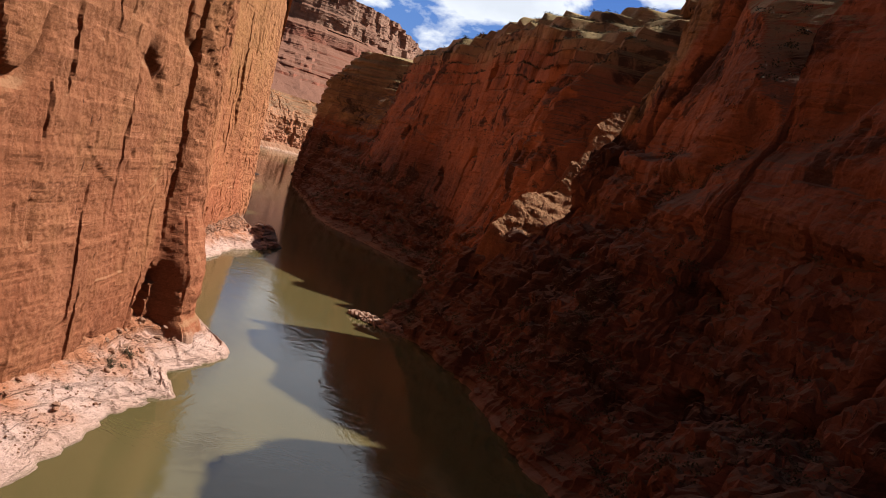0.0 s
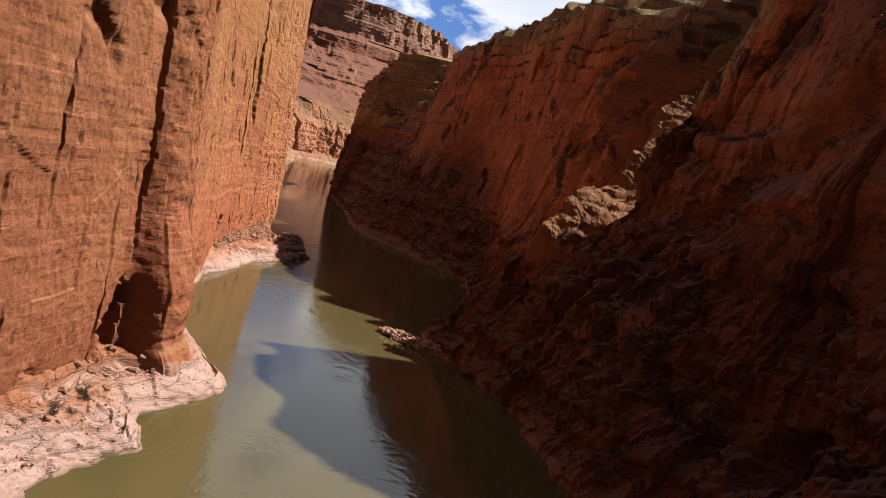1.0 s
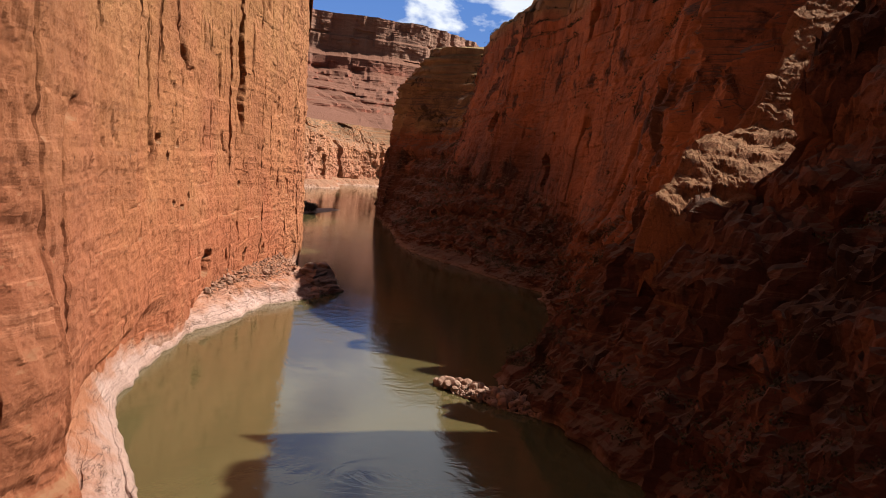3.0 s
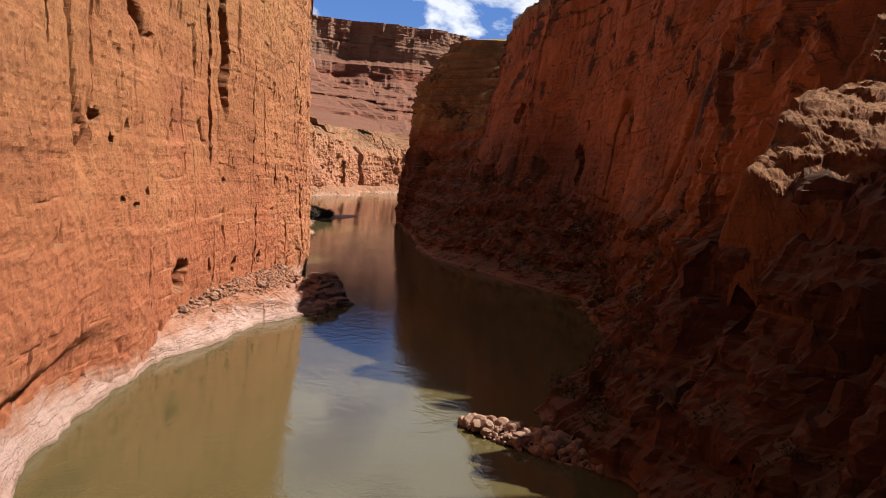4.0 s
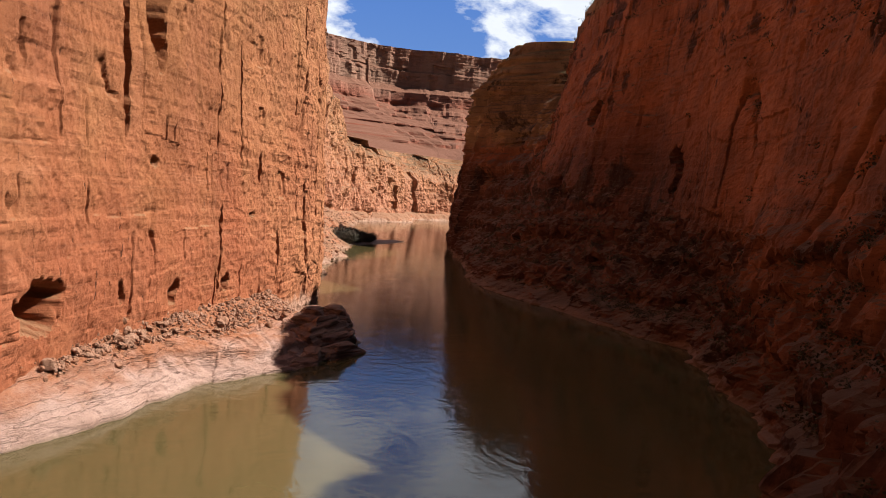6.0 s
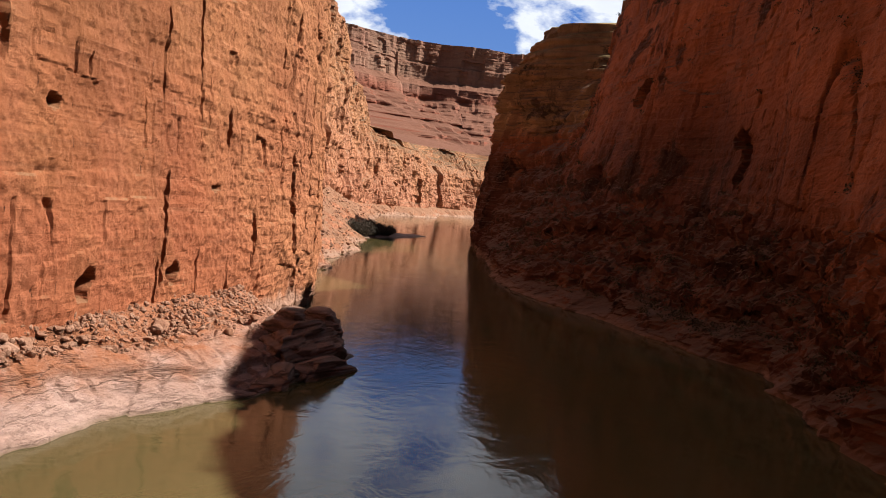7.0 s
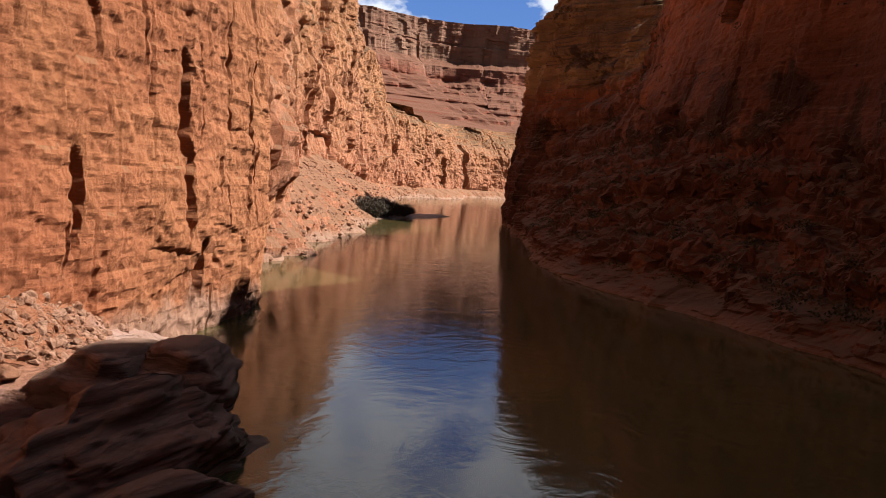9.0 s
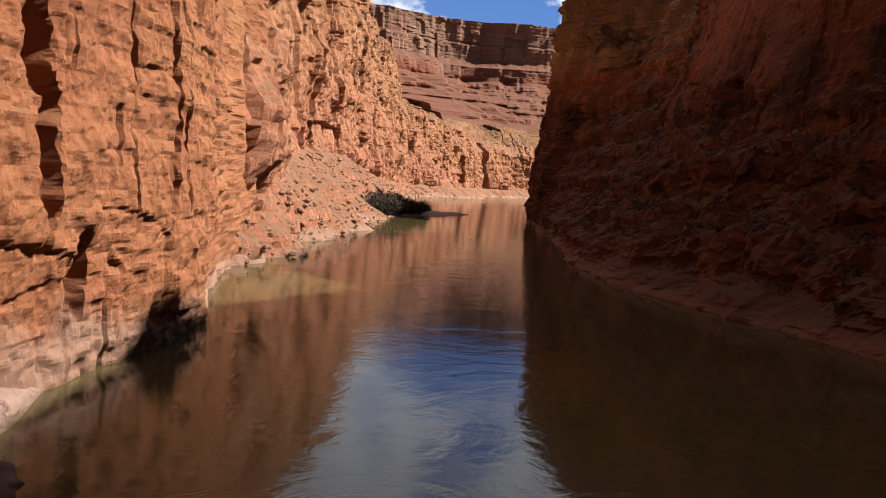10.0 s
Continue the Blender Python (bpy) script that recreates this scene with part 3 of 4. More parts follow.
RIGHT_BANK = [(90, -430), (55, -300), (46, -150), (44, 0), (40, 70), (37, 105), (31, 130), (24.5, 143), (21, 166), (14.5, 188), (5.5, 208), (-1.5, 218), (-4.5, 231),
              (-1, 250), (4.6, 270), (5, 297), (1.5, 319), (-2, 350), (-16, 366), (-34, 393), (-41, 400), (-55, 419), (-66, 450), (-79, 500), (-102, 575),
              (-122, 664), (-136, 774), (-140, 880), (-112, 960), (-40, 1010), (70, 1070), (300, 1170), (640, 1260)]

# profiles of the east side: river mile, then height: metres back from the water's edge
EAST = [
    (-430, {0: 0, 25: 12, 60: 24, 100: 34}),
    (60, {0: 0, 14: 3, 20: 10, 25: 26, 45: 33, 100: 46}),
    (108, {0: 0, 14: 3, 19: 9, 23: 22, 45: 30, 65: 34, 95: 40}),
    (126, {0: 0, 10: 8, 20: 17, 41: 24, 60: 28, 95: 36}),
    (150, {0: 0, 10: 6, 26: 19, 41: 24, 60: 26, 90: 33}),
    (165, {0: 0, 10: 5, 26: 12, 35: 17, 60: 26, 90: 33}),
    (186, {0: 0, 10: 6, 26: 13, 35: 21, 42: 28, 58: 31, 61: 35, 90: 39}),
    (204, {0: 0, 10: 5, 26: 11, 34: 21, 43: 27, 58: 30, 61: 36, 90: 40}),
    (211, {0: 0, 10: 7, 26: 14, 36: 21, 44: 29, 60: 42, 72: 54, 90: 72}),
    (225, {0: 0, 9: 10, 26: 18, 41: 24, 50: 29, 60: 32, 71: 36, 90: 50}),
    (250, {0: 0, 10: 10, 26: 17, 45: 25, 60: 31, 74: 35, 84: 39, 100: 45}),
    (270, {0: 0, 10: 5, 24: 12, 45: 14, 65: 17, 95: 22}),
    (310, {0: 0, 10: 4, 25: 8, 43: 12, 65: 14, 95: 20}),
    (345, {0: 0, 10: 5, 25: 8, 53: 10, 75: 11, 120: 15}),
    (370, {0: 0, 6: 8, 14: 15, 25: 20, 38: 22, 60: 23, 120: 29}),
    (395, {0: 0, 5: 8, 12: 18, 25: 27, 38: 30, 60: 31, 120: 37}),
    (430, {0: 0, 5: 6, 12: 14, 25: 26, 37: 28, 55: 31, 90: 38}),
    (490, {0: 0, 10: 8, 25: 19, 50: 26, 75: 30, 97: 34}),
    (525, {0: 0, 10: 8, 25: 17, 50: 30, 75: 42, 97: 56}),
    (560, {0: 0, 10: 4, 25: 12, 50: 24, 75: 38, 90: 54}),
    (588, {0: 0, 12: 1, 40: 5, 57: 8, 90: 12, 106: 46}),
    (605, {0: 0, 12: 1, 37: 3, 57: 6, 90: 7, 98: 15, 106: 42}),
    (780, {0: 0, 40: 5, 90: 15, 106: 40}),
    (1400, {0: 0, 40: 10, 100: 30}),
]


# how far the east skyline's shade reaches over the river
NOTCH_Y = (-400, 60, 91, 99, 109, 122, 129.4, 134, 144, 157, 167, 185, 196, 203, 224, 228.7, 233, 236.3, 239.5, 245, 250, 255, 260, 277, 290, 310, 325, 337, 341, 344, 346, 352, 361, 384, 392, 410, 449, 520, 540, 600, 700)
NOTCH_X = (-14, -20, -21.6, -20.5, -16.4, -9.5, 4.6, -4.5, -18.3, -20, -30, -33.5, -16.5, 6, 8, -18.7, -17, -12.8, -32.6, -33, -30, -36, -42, -54, -64, -67.5, -69.8, -73.0, -78.3, -78.5, -77.6, -78.8, -82, -77, -93.5, -99.5, -112, -131, -190, -250, -300)


def cliff_east():
    P, N, S = along(RIGHT_BANK, lambda s: np.where((s > 520) & (s < 850), 0.5, np.where((s >= 850) & (s < 1180), 0.8, 4.0)), 3.0)
    lev = np.arange(0, 181, 1.0)
    mile = np.array([m for m, _ in EAST], float)
    table = np.array([[np.interp(h, list(p), list(p.values())) for h in lev] for _, p in EAST])
    brink = np.interp(P[:, 1], (-430, 130, 204, 211, 235, 262, 310, 392, 413, 480, 560, 605, 660, 900), (106, 108, 106, 66, 72, 90, 102, 112, 100, 100, 88, 82, 82, 82))
    crown = np.interp(P[:, 1], (-430, 203, 212, 240, 300, 440, 495, 525, 590, 640, 900, 1400), (168, 160, 126, 124, 124, 130, 120, 106, 107, 107, 104, 104))
    ROWS = 285
    Z, back = np.empty((len(P), ROWS)), np.empty((len(P), ROWS))
    ledge_drift = 3.5 * fbm(S / 22, 0.0 * S, 0.0 * S, 3, 0.5, 56)
    # beds of uneven thickness, whose ledges rise and fall and break off along the river
    rng = np.random.RandomState(77)
    floors = np.cumsum(np.r_[-40.0, rng.uniform(3.5, 12.5, 40)])
    wave = 3.4 * fbm(S / 34, 0.0 * S, 0.0 * S, 3, 0.5, 57) + 0.02 * S
    col = np.floor(S / 8.0 + 0.8 * value_noise(S / 5.0, 0.0 * S, 0.0 * S, 58))
    wave = wave + 2.4 * (lattice(col, col * 0, col * 0, 59) - 0.5)
    # up to this height the wall is ledges and slopes; above it stands sheer
    foot = np.interp(P[:, 1], (60, 205, 262, 300, 345, 395, 430, 470, 500, 530, 600), (70, 62, 44, 22, 24, 29, 33, 40, 52, 70, 70))
    nose = smooth(545, 585, P[:, 1])
    step = 6.4
    for i in range(len(P)):
        a = np.searchsorted(mile, P[i, 1]) - 1
        a = min(max(a, 0), len(mile) - 2)
        f = min(max((P[i, 1] - mile[a]) / (mile[a + 1] - mile[a]), 0), 1)
        prof = table[a] * (1 - f) + table[a + 1] * f
        hb = brink[i]
        z = np.linspace(-3, crown[i], 700)
        dip = z + wave[i]
        k = np.clip(np.searchsorted(floors, dip) - 1, 0, len(floors) - 2)
        u = (dip - floors[k]) / (floors[k + 1] - floors[k])
        ledge = floors[k] + smooth(0.48, 0.98, u) * (floors[k + 1] - floors[k]) - wave[i]
        much = 0.06 + (0.56 if P[i, 1] > 262 else 0.46) * smooth(foot[i] + 6, foot[i] - 5, z) * smooth(1, 5, z)
        base = np.interp(np.clip(z + much * (ledge - z), 0, hb), lev, prof)
        base = base + 1.3 * much * smooth(0.34, 0.06, u) * smooth(0.0, 0.05, u)
        # stepped terraces above the brink
        q = np.maximum(z - hb + ledge_drift[i] * (1 - 0.6 * nose[i]), 0)
        k = np.floor(q / step)
        stair = (k + smooth(0.66, 0.98, q / step - k)) * step
        share = 0.4 + 0.45 * nose[i]
        base = base + ((1 - share) * q + share * stair) / tan(radians(42 if 205 < P[i, 1] < 262 else 25)) * (1 - 0.66 * nose[i])
        run = np.hypot(np.diff(z), np.diff(base)) * (1 - 0.6 * smooth(95, 110, z[1:]))
        run = np.r_[0, np.cumsum(run)]
        rows = np.linspace(0, run[-1], ROWS)
        Z[i], back[i] = np.interp(rows, run, z), np.interp(rows, run, base)
    Y0 = np.broadcast_to(P[:, 1:2], Z.shape)
    X0 = np.broadcast_to(P[:, 0:1], Z.shape)
    S2 = np.broadcast_to(S[:, None], Z.shape)
    near = smooth(335, 290, Y0)
    sheer = smooth(264, 290, Y0) * smooth(20, 30, Z) * smooth(500, 470, Y0)
    rel = ledgy_relief(X0, Y0, Z, S2, 1.1, 41, 0.65) * (1 - 0.90 * sheer) + 1.1 * sheer_relief(X0, Y0, Z, S2, 43) * sheer
    bluff = smooth(44, 54, Z) * smooth(206, 196, Y0)
    rel = rel * (1 - 0.75 * bluff) + 1.3 * sheer_relief(X0, Y0, Z, S2, 45) * bluff
    gully = np.abs(value_noise(S2 / 17 + 0.02 * Z, Z / 120, 0.0, 53))
    rel = rel - 4.5 * np.exp(-(gully / 0.14) ** 2) * near * smooth(6, 18, Z)
    rel = rel * (1 - 0.7 * smooth(-2, 4, Z - brink[:, None]))
    # the nose of the wall is thin-bedded from half its height
    tilt = Z + 0.02 * S2 + 1.2 * fbm(S2 / 30, Z / 30, 0.0, 2, 0.5, 86)
    rel = rel + smooth(535, 570, Y0) * smooth(58, 66, Z) * (2.2 * bedding(tilt, 4.4, 87, 0.12) + 0.9 * bedding(tilt, 1.7, 88, 0.2))
    scree = smooth(26, 17, Z) * smooth(255, 300, Y0) * smooth(500, 470, Y0)
    rel = rel * (1 - 0.72 * scree) + scree * (1.5 * fbm(X0 / 9, Y0 / 9, Z / 5, 5, 0.62, 240) + 0.8 * blocks(S2, Z, 3.0, 1.6, 250))
    calm = smooth(-2, 6, Z)
    rel = rel * (0.45 + 0.55 * calm) + 1.4 * (1 - calm) * (blocks(S2, Z, 5.0, 2.2, 255) + 0.5 * fbm(X0 / 5, Y0 / 5, Z / 3, 3, 0.5, 256))
    off = rel - back
    V = np.stack([X0 - N[:, 0:1] * off, Y0 - N[:, 1:2] * off, Z], 2)
    hollow = dents(V[..., 1], Z, [(441, 56.2, 4.6, 4.4, 10.0), (395.5, 37, 2.2, 5.5, 4.5), (398.5, 42, 3.0, 2.4, 4.5), (133, 17, 4.5, 5.5, 6), (176, 34, 2.0, 9, 5),
                              (186, 28, 1.6, 7, 4), (262, 30, 1.5, 8, 4), (282, 36, 1.2, 9, 3), (345, 80, 3, 5, 4), (372, 88, 4, 6, 5), (455, 34, 4, 3, 4)])
    V[..., 0] -= N[:, 0:1] * hollow
    V[..., 1] -= N[:, 1:2] * hollow
    before = V[..., 0].copy()
    # crest cut back along the sun's slope, so its shade ends at NOTCH
    run = 1 / tan(radians(SUN_UP))
    bx, by = sin(radians(SUN_TURN)) * run, cos(radians(SUN_TURN)) * run
    for _ in range(3):
        fall_x, fall_y = V[..., 0] - bx * V[..., 2], V[..., 1] - by * V[..., 2]
        want = np.interp(fall_y, NOTCH_Y, NOTCH_X)
        spur = smooth(204, 212, Y0) * smooth(266, 256, Y0)
        worn = np.maximum(want - fall_x, 0) * smooth(38 - 14 * spur, 56 - 20 * spur, Z)
        V[..., 0] += worn + 0.12 * np.maximum(V[..., 2] - 52, 0) * (worn > 0.2) * spur
    # what is cut back is broken again into blocks and beds
    rough = 2.6 * blocks(V[..., 1], V[..., 2], 6.0, 5.0, 180) + 1.5 * blocks(V[..., 1], V[..., 2], 2.6, 2.4, 190) + 0.8 * bedding(V[..., 2] + 0.03 * V[..., 1], 3.1, 7, 0.1)
    V[..., 0] += smooth(46, 60, Z) * (rough + 1.0) * smooth(560, 500, Y0) * np.maximum(smooth(0.5, 4, V[..., 0] - before), 0.2) * (1 - 0.7 * bluff) * (1 - 0.6 * smooth(74, 84, Z) * smooth(262, 285, Y0))
    # the cut-back crest stands in terraces
    crest = smooth(74, 84, V[..., 2]) * smooth(262, 285, Y0) * smooth(545, 520, Y0)
    lift = V[..., 2] + 2.5 * fbm(V[..., 1] / 45, V[..., 0] / 45, 0.0, 3, 0.5, 285)
    k = np.floor(lift / 5.4)
    V[..., 2] += crest * 0.85 * ((k + smooth(0.02, 0.36, lift / 5.4 - k)) * 5.4 - lift)
    # broken ground on the shoulder and in the gully behind it
    gully = smooth(186, 200, Y0) * smooth(264, 250, Y0) * smooth(22, 32, Z)
    lump = 2.6 * blocks(V[..., 0] + 0.4 * V[..., 1], V[..., 1], 3.4, 3.0, 260) + 1.5 * blocks(V[..., 0], V[..., 1] + 0.3 * V[..., 0], 1.5, 1.4, 270) + 1.2 * fbm(V[..., 0] / 4, V[..., 1] / 4, V[..., 2] / 4, 4, 0.55, 280)
    V[..., 2] += gully * lump * smooth(0, 6, crown[:, None] - Z)
    # loose, knobbly ground on the lower ledges
    loose = smooth(3, 8, Z) * (smooth(262, 240, Y0) * (1 - gully) * smooth(52, 42, Z) + smooth(262, 300, Y0) * smooth(500, 470, Y0) * smooth(foot[:, None] + 4, foot[:, None] - 4, Z))
    knobs = 1.3 * blocks(V[..., 0] + 0.3 * V[..., 1], V[..., 1], 3.0, 2.6, 261) + 0.8 * blocks(V[..., 0], V[..., 1] + 0.4 * V[..., 2], 1.3, 1.2, 271) + 0.7 * fbm(V[..., 0] / 3, V[..., 1] / 3, V[..., 2] / 3, 4, 0.6, 281)
    V[..., 2] += loose * knobs
    V[..., 0] += 0.6 * loose * fbm(V[..., 0] / 2.2, V[..., 1] / 2.2, V[..., 2] / 2.2, 3, 0.6, 282)
    brush_on(V, 7)
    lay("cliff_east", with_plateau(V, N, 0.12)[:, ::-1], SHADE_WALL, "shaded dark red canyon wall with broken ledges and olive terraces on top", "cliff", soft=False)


def notch_rib():
    """The pale, ledgy fin of rock that climbs through the notch, its broad flank turned to the sun."""
    zr = (26, 42, 46.5, 55, 68, 80, 90, 118)
    u = np.linspace(0, 1, 320)
    z0 = np.interp(u, (0, 1), (28, 88))
    ax, ay = np.interp(z0, zr, (14, 20, 29.5, 32.5, 39, 45.5, 52.5, 71)), np.interp(z0, zr, (212.5, 226, 232.5, 238.5, 249.5, 259, 269, 291))
    w = np.concatenate([np.linspace(-4, 0, 26), np.linspace(0.2, 19, 106)])
    U, W = np.meshgrid(np.arange(320), w, indexing="ij")
    X, Y = ax[U] + 0.72 * W, ay[U] - 0.69 * W
    X = X + 1.6 * fbm(z0[U] / 5, W / 9, 0.0, 3, 0.55, 95)
    Z = z0[U] + 1.0 - np.where(W > 0, 0.30 * W + 0.010 * W ** 2, -2.8 * W) + 0.9 * fbm(X / 7, Y / 7, 0.0, 3, 0.5, 96)
    Z = Z - 8 * smooth(20, 0, U + 3.0 * fbm(W / 3, 0.0 * W, 0.0 * W, 2, 0.5, 94)) - 9 * smooth(15.5, 19, W)
    # beds: short risers and dusty treads, broken into towers along the crest
    lift = Z + 0.9 * fbm(X / 5, Y / 5, 0.0, 3, 0.5, 97)
    for tall, share in ((3.1, 0.30), (1.1, 0.18)):
        k = np.floor(lift / tall)
        Z = Z + share * ((k + smooth(0.5, 0.95, lift / tall - k)) * tall - lift)
        lift = Z + 0.4 * fbm(X / 2, Y / 2, 0.0, 2, 0.5, 98)
    Z = Z + 0.32 * fbm(X / 1.6, Y / 1.6, Z / 1.6, 4, 0.6, 99)
    V = np.stack([X, Y - 0.35 * blocks(X + Y, Z, 1.6, 1.2, 100), Z], 2)
    lay("cliff_rib", V[:, ::-1], RIB_ROCK, "pale tan rib of broken blocks catching the sun in a cliff notch", "rock rib", soft=False)


def brush_on(V, seed):
    """Dry brush rooted on the treads of the ledges, too much of it to count."""
    rng = np.random.RandomState(seed)
    gx, gz = V[1:, :-1] - V[:-1, :-1], V[:-1, 1:] - V[:-1, :-1]
    nrm = np.cross(gz, gx)
    nrm /= np.maximum(np.linalg.norm(nrm, axis=2), 1e-6)[..., None]
    ok = (np.abs(nrm[..., 2]) > 0.45) & (V[:-1, :-1, 2] > 3) & (V[:-1, :-1, 1] > 60) & (V[:-1, :-1, 1] < 520) & ~((V[:-1, :-1, 1] > 196) & (V[:-1, :-1, 1] < 262) & (V[:-1, :-1, 2] > 18))
    spots = V[:-1, :-1][ok]
    patchy = value_noise(spots[:, 0] / 9, spots[:, 1] / 9, spots[:, 2] / 9, 91)
    spots = spots[patchy > -0.05]
    spots = spots[rng.choice(len(spots), min(6500, len(spots)), replace=False)]
    quads, count = [], 22
    for p in spots:
        size = rng.choice((0.45, 0.6, 0.8, 1.1, 1.5))
        c = p + rng.normal(0, 1, (count, 3)) * (0.42 * size, 0.42 * size, 0.26 * size) + (0, 0, 0.35 * size)
        a = rng.normal(0, 1, (count, 3))
        a *= (0.17 * size / np.linalg.norm(a, axis=1))[:, None]
        b = np.cross(a, rng.normal(0, 1, (count, 3)))
        b *= (0.10 * size / np.linalg.norm(b, axis=1))[:, None]
        quads.append(np.stack([c - a, c + b, c + a, c - b], 1))
    Q = np.concatenate(quads).reshape(-1, 3)
    me = bpy.data.meshes.new("brush")
    me.from_pydata(Q.tolist(), [], np.arange(len(Q)).reshape(-1, 4).tolist())
    me.materials.append(SCRUB)
    tagged(new("brush", me), "dry olive brush growing along the cliff ledges", "brush", "", "stuff")


def far_mesa():
    rim = [(-3400, 900), (-2300, 1500), (-1600, 1950), (-1013, 2350), (-870, 2560), (-690, 2640), (-505, 2690), (-410, 2790), (-335, 2940), (-318, 3240), (-250, 3700), (-100, 4300)]
    P, N, S = along(rim, 8.0, 40.0)
    zs = np.concatenate([np.linspace(40, 280, 70), np.linspace(282, 470, 90)])
    Z = np.broadcast_to(zs, (len(P), len(zs))).copy()
    X0, Y0, S2 = (np.broadcast_to(a[:, None], Z.shape) for a in (P[:, 0], P[:, 1], S))
    off = np.interp(Z, (40, 100, 150, 168, 170, 190, 194, 212, 215, 232, 236, 252, 255, 288, 296, 334, 338, 350, 356, 400, 406, 440, 470),
                    (900, 780, 500, 470, 440, 410, 380, 340, 310, 270, 240, 210, 180, 100, 82, 70, 56, 30, 20, 14, 6, 2, 0))
    off = off + 0.34 * ledgy_relief(X0, Y0, Z, S2, 6.0, 61, 0.5) + 26 * value_noise(S2 / 150, Z / 900, 0.0, 63)
    for ws, amp, sd in ((170, 24, 64), (75, 13, 66), (34, 7, 67)):
        off = off + amp * blocks(S2, Z, ws * 0.8, ws * 1.6, sd) * (0.4 * smooth(285, 298, Z) + 0.6 * smooth(340, 356, Z))
    slope = smooth(310, 280, Z)
    drift = Z + 10 * value_noise(S2 / 240, 0.0, 0.0, 68)
    off = off + 60 * value_noise(S2 / 330, 0.0, 0.0, 65) * smooth(300, 200, Z)
    off = off + slope * (8 * bedding(drift, 17, 69, 0.4) + 4 * bedding(drift, 7.5, 70, 0.4) + 22 * fbm(X0 / 60, Y0 / 60, Z / 60, 4, 0.6, 71))
    V = np.stack([X0 + N[:, 0:1] * off, Y0 + N[:, 1:2] * off, Z], 2)
    lay("far_mesa", with_plateau(V, -N, 0.0, (40, 150, 500, 1000)), FAR_WALL, "distant banded mesa with a sheer rim above red slopes", "mesa", soft=False)


def cloud_bank():
    az, el = np.radians(np.linspace(-62, 40, 60)), np.radians(np.linspace(1, 62, 36))
    A, E = np.meshgrid(az, el, indexing="ij")
    R = 4350.0
    V = np.stack([R * np.sin(A) * np.cos(E), R * np.cos(A) * np.cos(E), R * np.sin(E)], 2)
    ob = lay("backdrop", V, CLOUD, "white fair-weather clouds drifting in a blue sky", "clouds")
    ob.visible_shadow = False


# ------------------------------------------------- the west shelf
SHELF_Y = (-60, 40, 85, 97, 112, 119, 125, 130, 135, 140, 147, 152, 157, 162, 174, 189, 201, 218, 235, 250, 267, 280, 300, 307, 312, 317, 323, 335, 346, 352)
SHELF_X = (-34, -34, -33.2, -33.5, -32.9, -30.5, -28.4, -31, -33.4, -32.2, -30.0, -29.2, -30.0, -34, -42.3, -52.6, -56.3, -59.8, -62.2, -59.6, -60.6, -55.2, -53.6, -55.5, -61, -69, -71.4, -74.6, -77.2, -80)
WALL_Y = (-60, 40, 90, 120, 142, 145, 149, 155, 164, 178, 195, 212, 228, 243, 258, 275, 290, 313, 328, 344, 353)
WALL_X = (-46, -45, -43.5, -42.6, -42.6, -39, -37, -37.2, -41, -47.5, -53, -58, -61.5, -65.5, -68, -69, -70.2, -72.4, -74.4, -77.2, -80)
FOOT_Y = (-60, 100, 125, 140, 146, 160, 172, 190, 205, 228, 247, 275, 300, 315, 322, 330, 352)
FOOT_Z = (6.5, 7.0, 6.8, 6.4, 6.6, 6.8, 6.4, 5.6, 6.0, 8.0, 9.6, 9.8, 9.2, 7.5, 5.0, 2.4, 1.5)


def shelf_level(u):
    return np.interp(u, (0, 0.06, 0.14, 0.30, 0.52, 0.62, 0.80, 1.0), (-0.22, -0.04, 0.08, 0.22, 0.40, 0.47, 0.72, 1.0))


def shelf_place(y, u):
    """A place on the shelf: u runs from the water (0) to beneath the wall (1)."""
    xw, xf, zf = np.interp(y, SHELF_Y, SHELF_X) + 1.2, np.interp(y, WALL_Y, WALL_X) - 3.5, np.interp(y, FOOT_Y, FOOT_Z)
    return xw + (xf - xw) * u, y, zf * shelf_level(u)


def shelf_lift(x, y, z):
    """Slabs, steps and cracks of the polished rock."""
    tilt = z + 0.05 * (y - 200) + 0.10 * x
    lift = 0.62 * bedding(tilt, 1.1, 5, 0.10) + 0.26 * bedding(tilt, 0.42, 6, 0.12) + 0.5 * blocks(x + 0.5 * y, y, 4.5, 6.0, 11) + 0.25 * blocks(x - 0.6 * y, y + 0.5 * x, 2.0, 2.6, 12) + 0.50 * fbm(x * 0.16, y * 0.16, z * 0.16, 4, 0.55, 8)
    crack = np.abs(value_noise(x / 5.0 + y / 9.0, y / 4.6 - x / 8.0, 0.0, 9))
    return lift - 0.45 * np.exp(-(crack / 0.05) ** 2)


def rock_shelf():
    ys = np.concatenate([np.linspace(-60, 78, 50), np.arange(78.5, 352, 0.4)])
    us = np.linspace(0, 1, 90)
    Y, U = np.meshgrid(ys, us, indexing="ij")
    X, Y, Z = shelf_place(Y, U)
    ragged = 0.6 * fbm(X * 0.18, Y * 0.18, 0.0, 3, 0.5, 14) * (1 - U)
    roomy = np.clip((np.interp(Y, SHELF_Y, SHELF_X) - np.interp(Y, WALL_Y, WALL_X) - 3) / 7, 0.15, 1)
    V = np.stack([X + ragged, Y, Z + roomy * shelf_lift(X, Y, Z) * smooth(0.0, 0.12, U) - 0.9 * smooth(320, 328, Y)], 2)
    V = V[:, ::-1]
    lay("rock_shelf", V, SHELF, "pale pink river-polished limestone shelf at the foot of the cliff", "rock shelf", "structure", False)


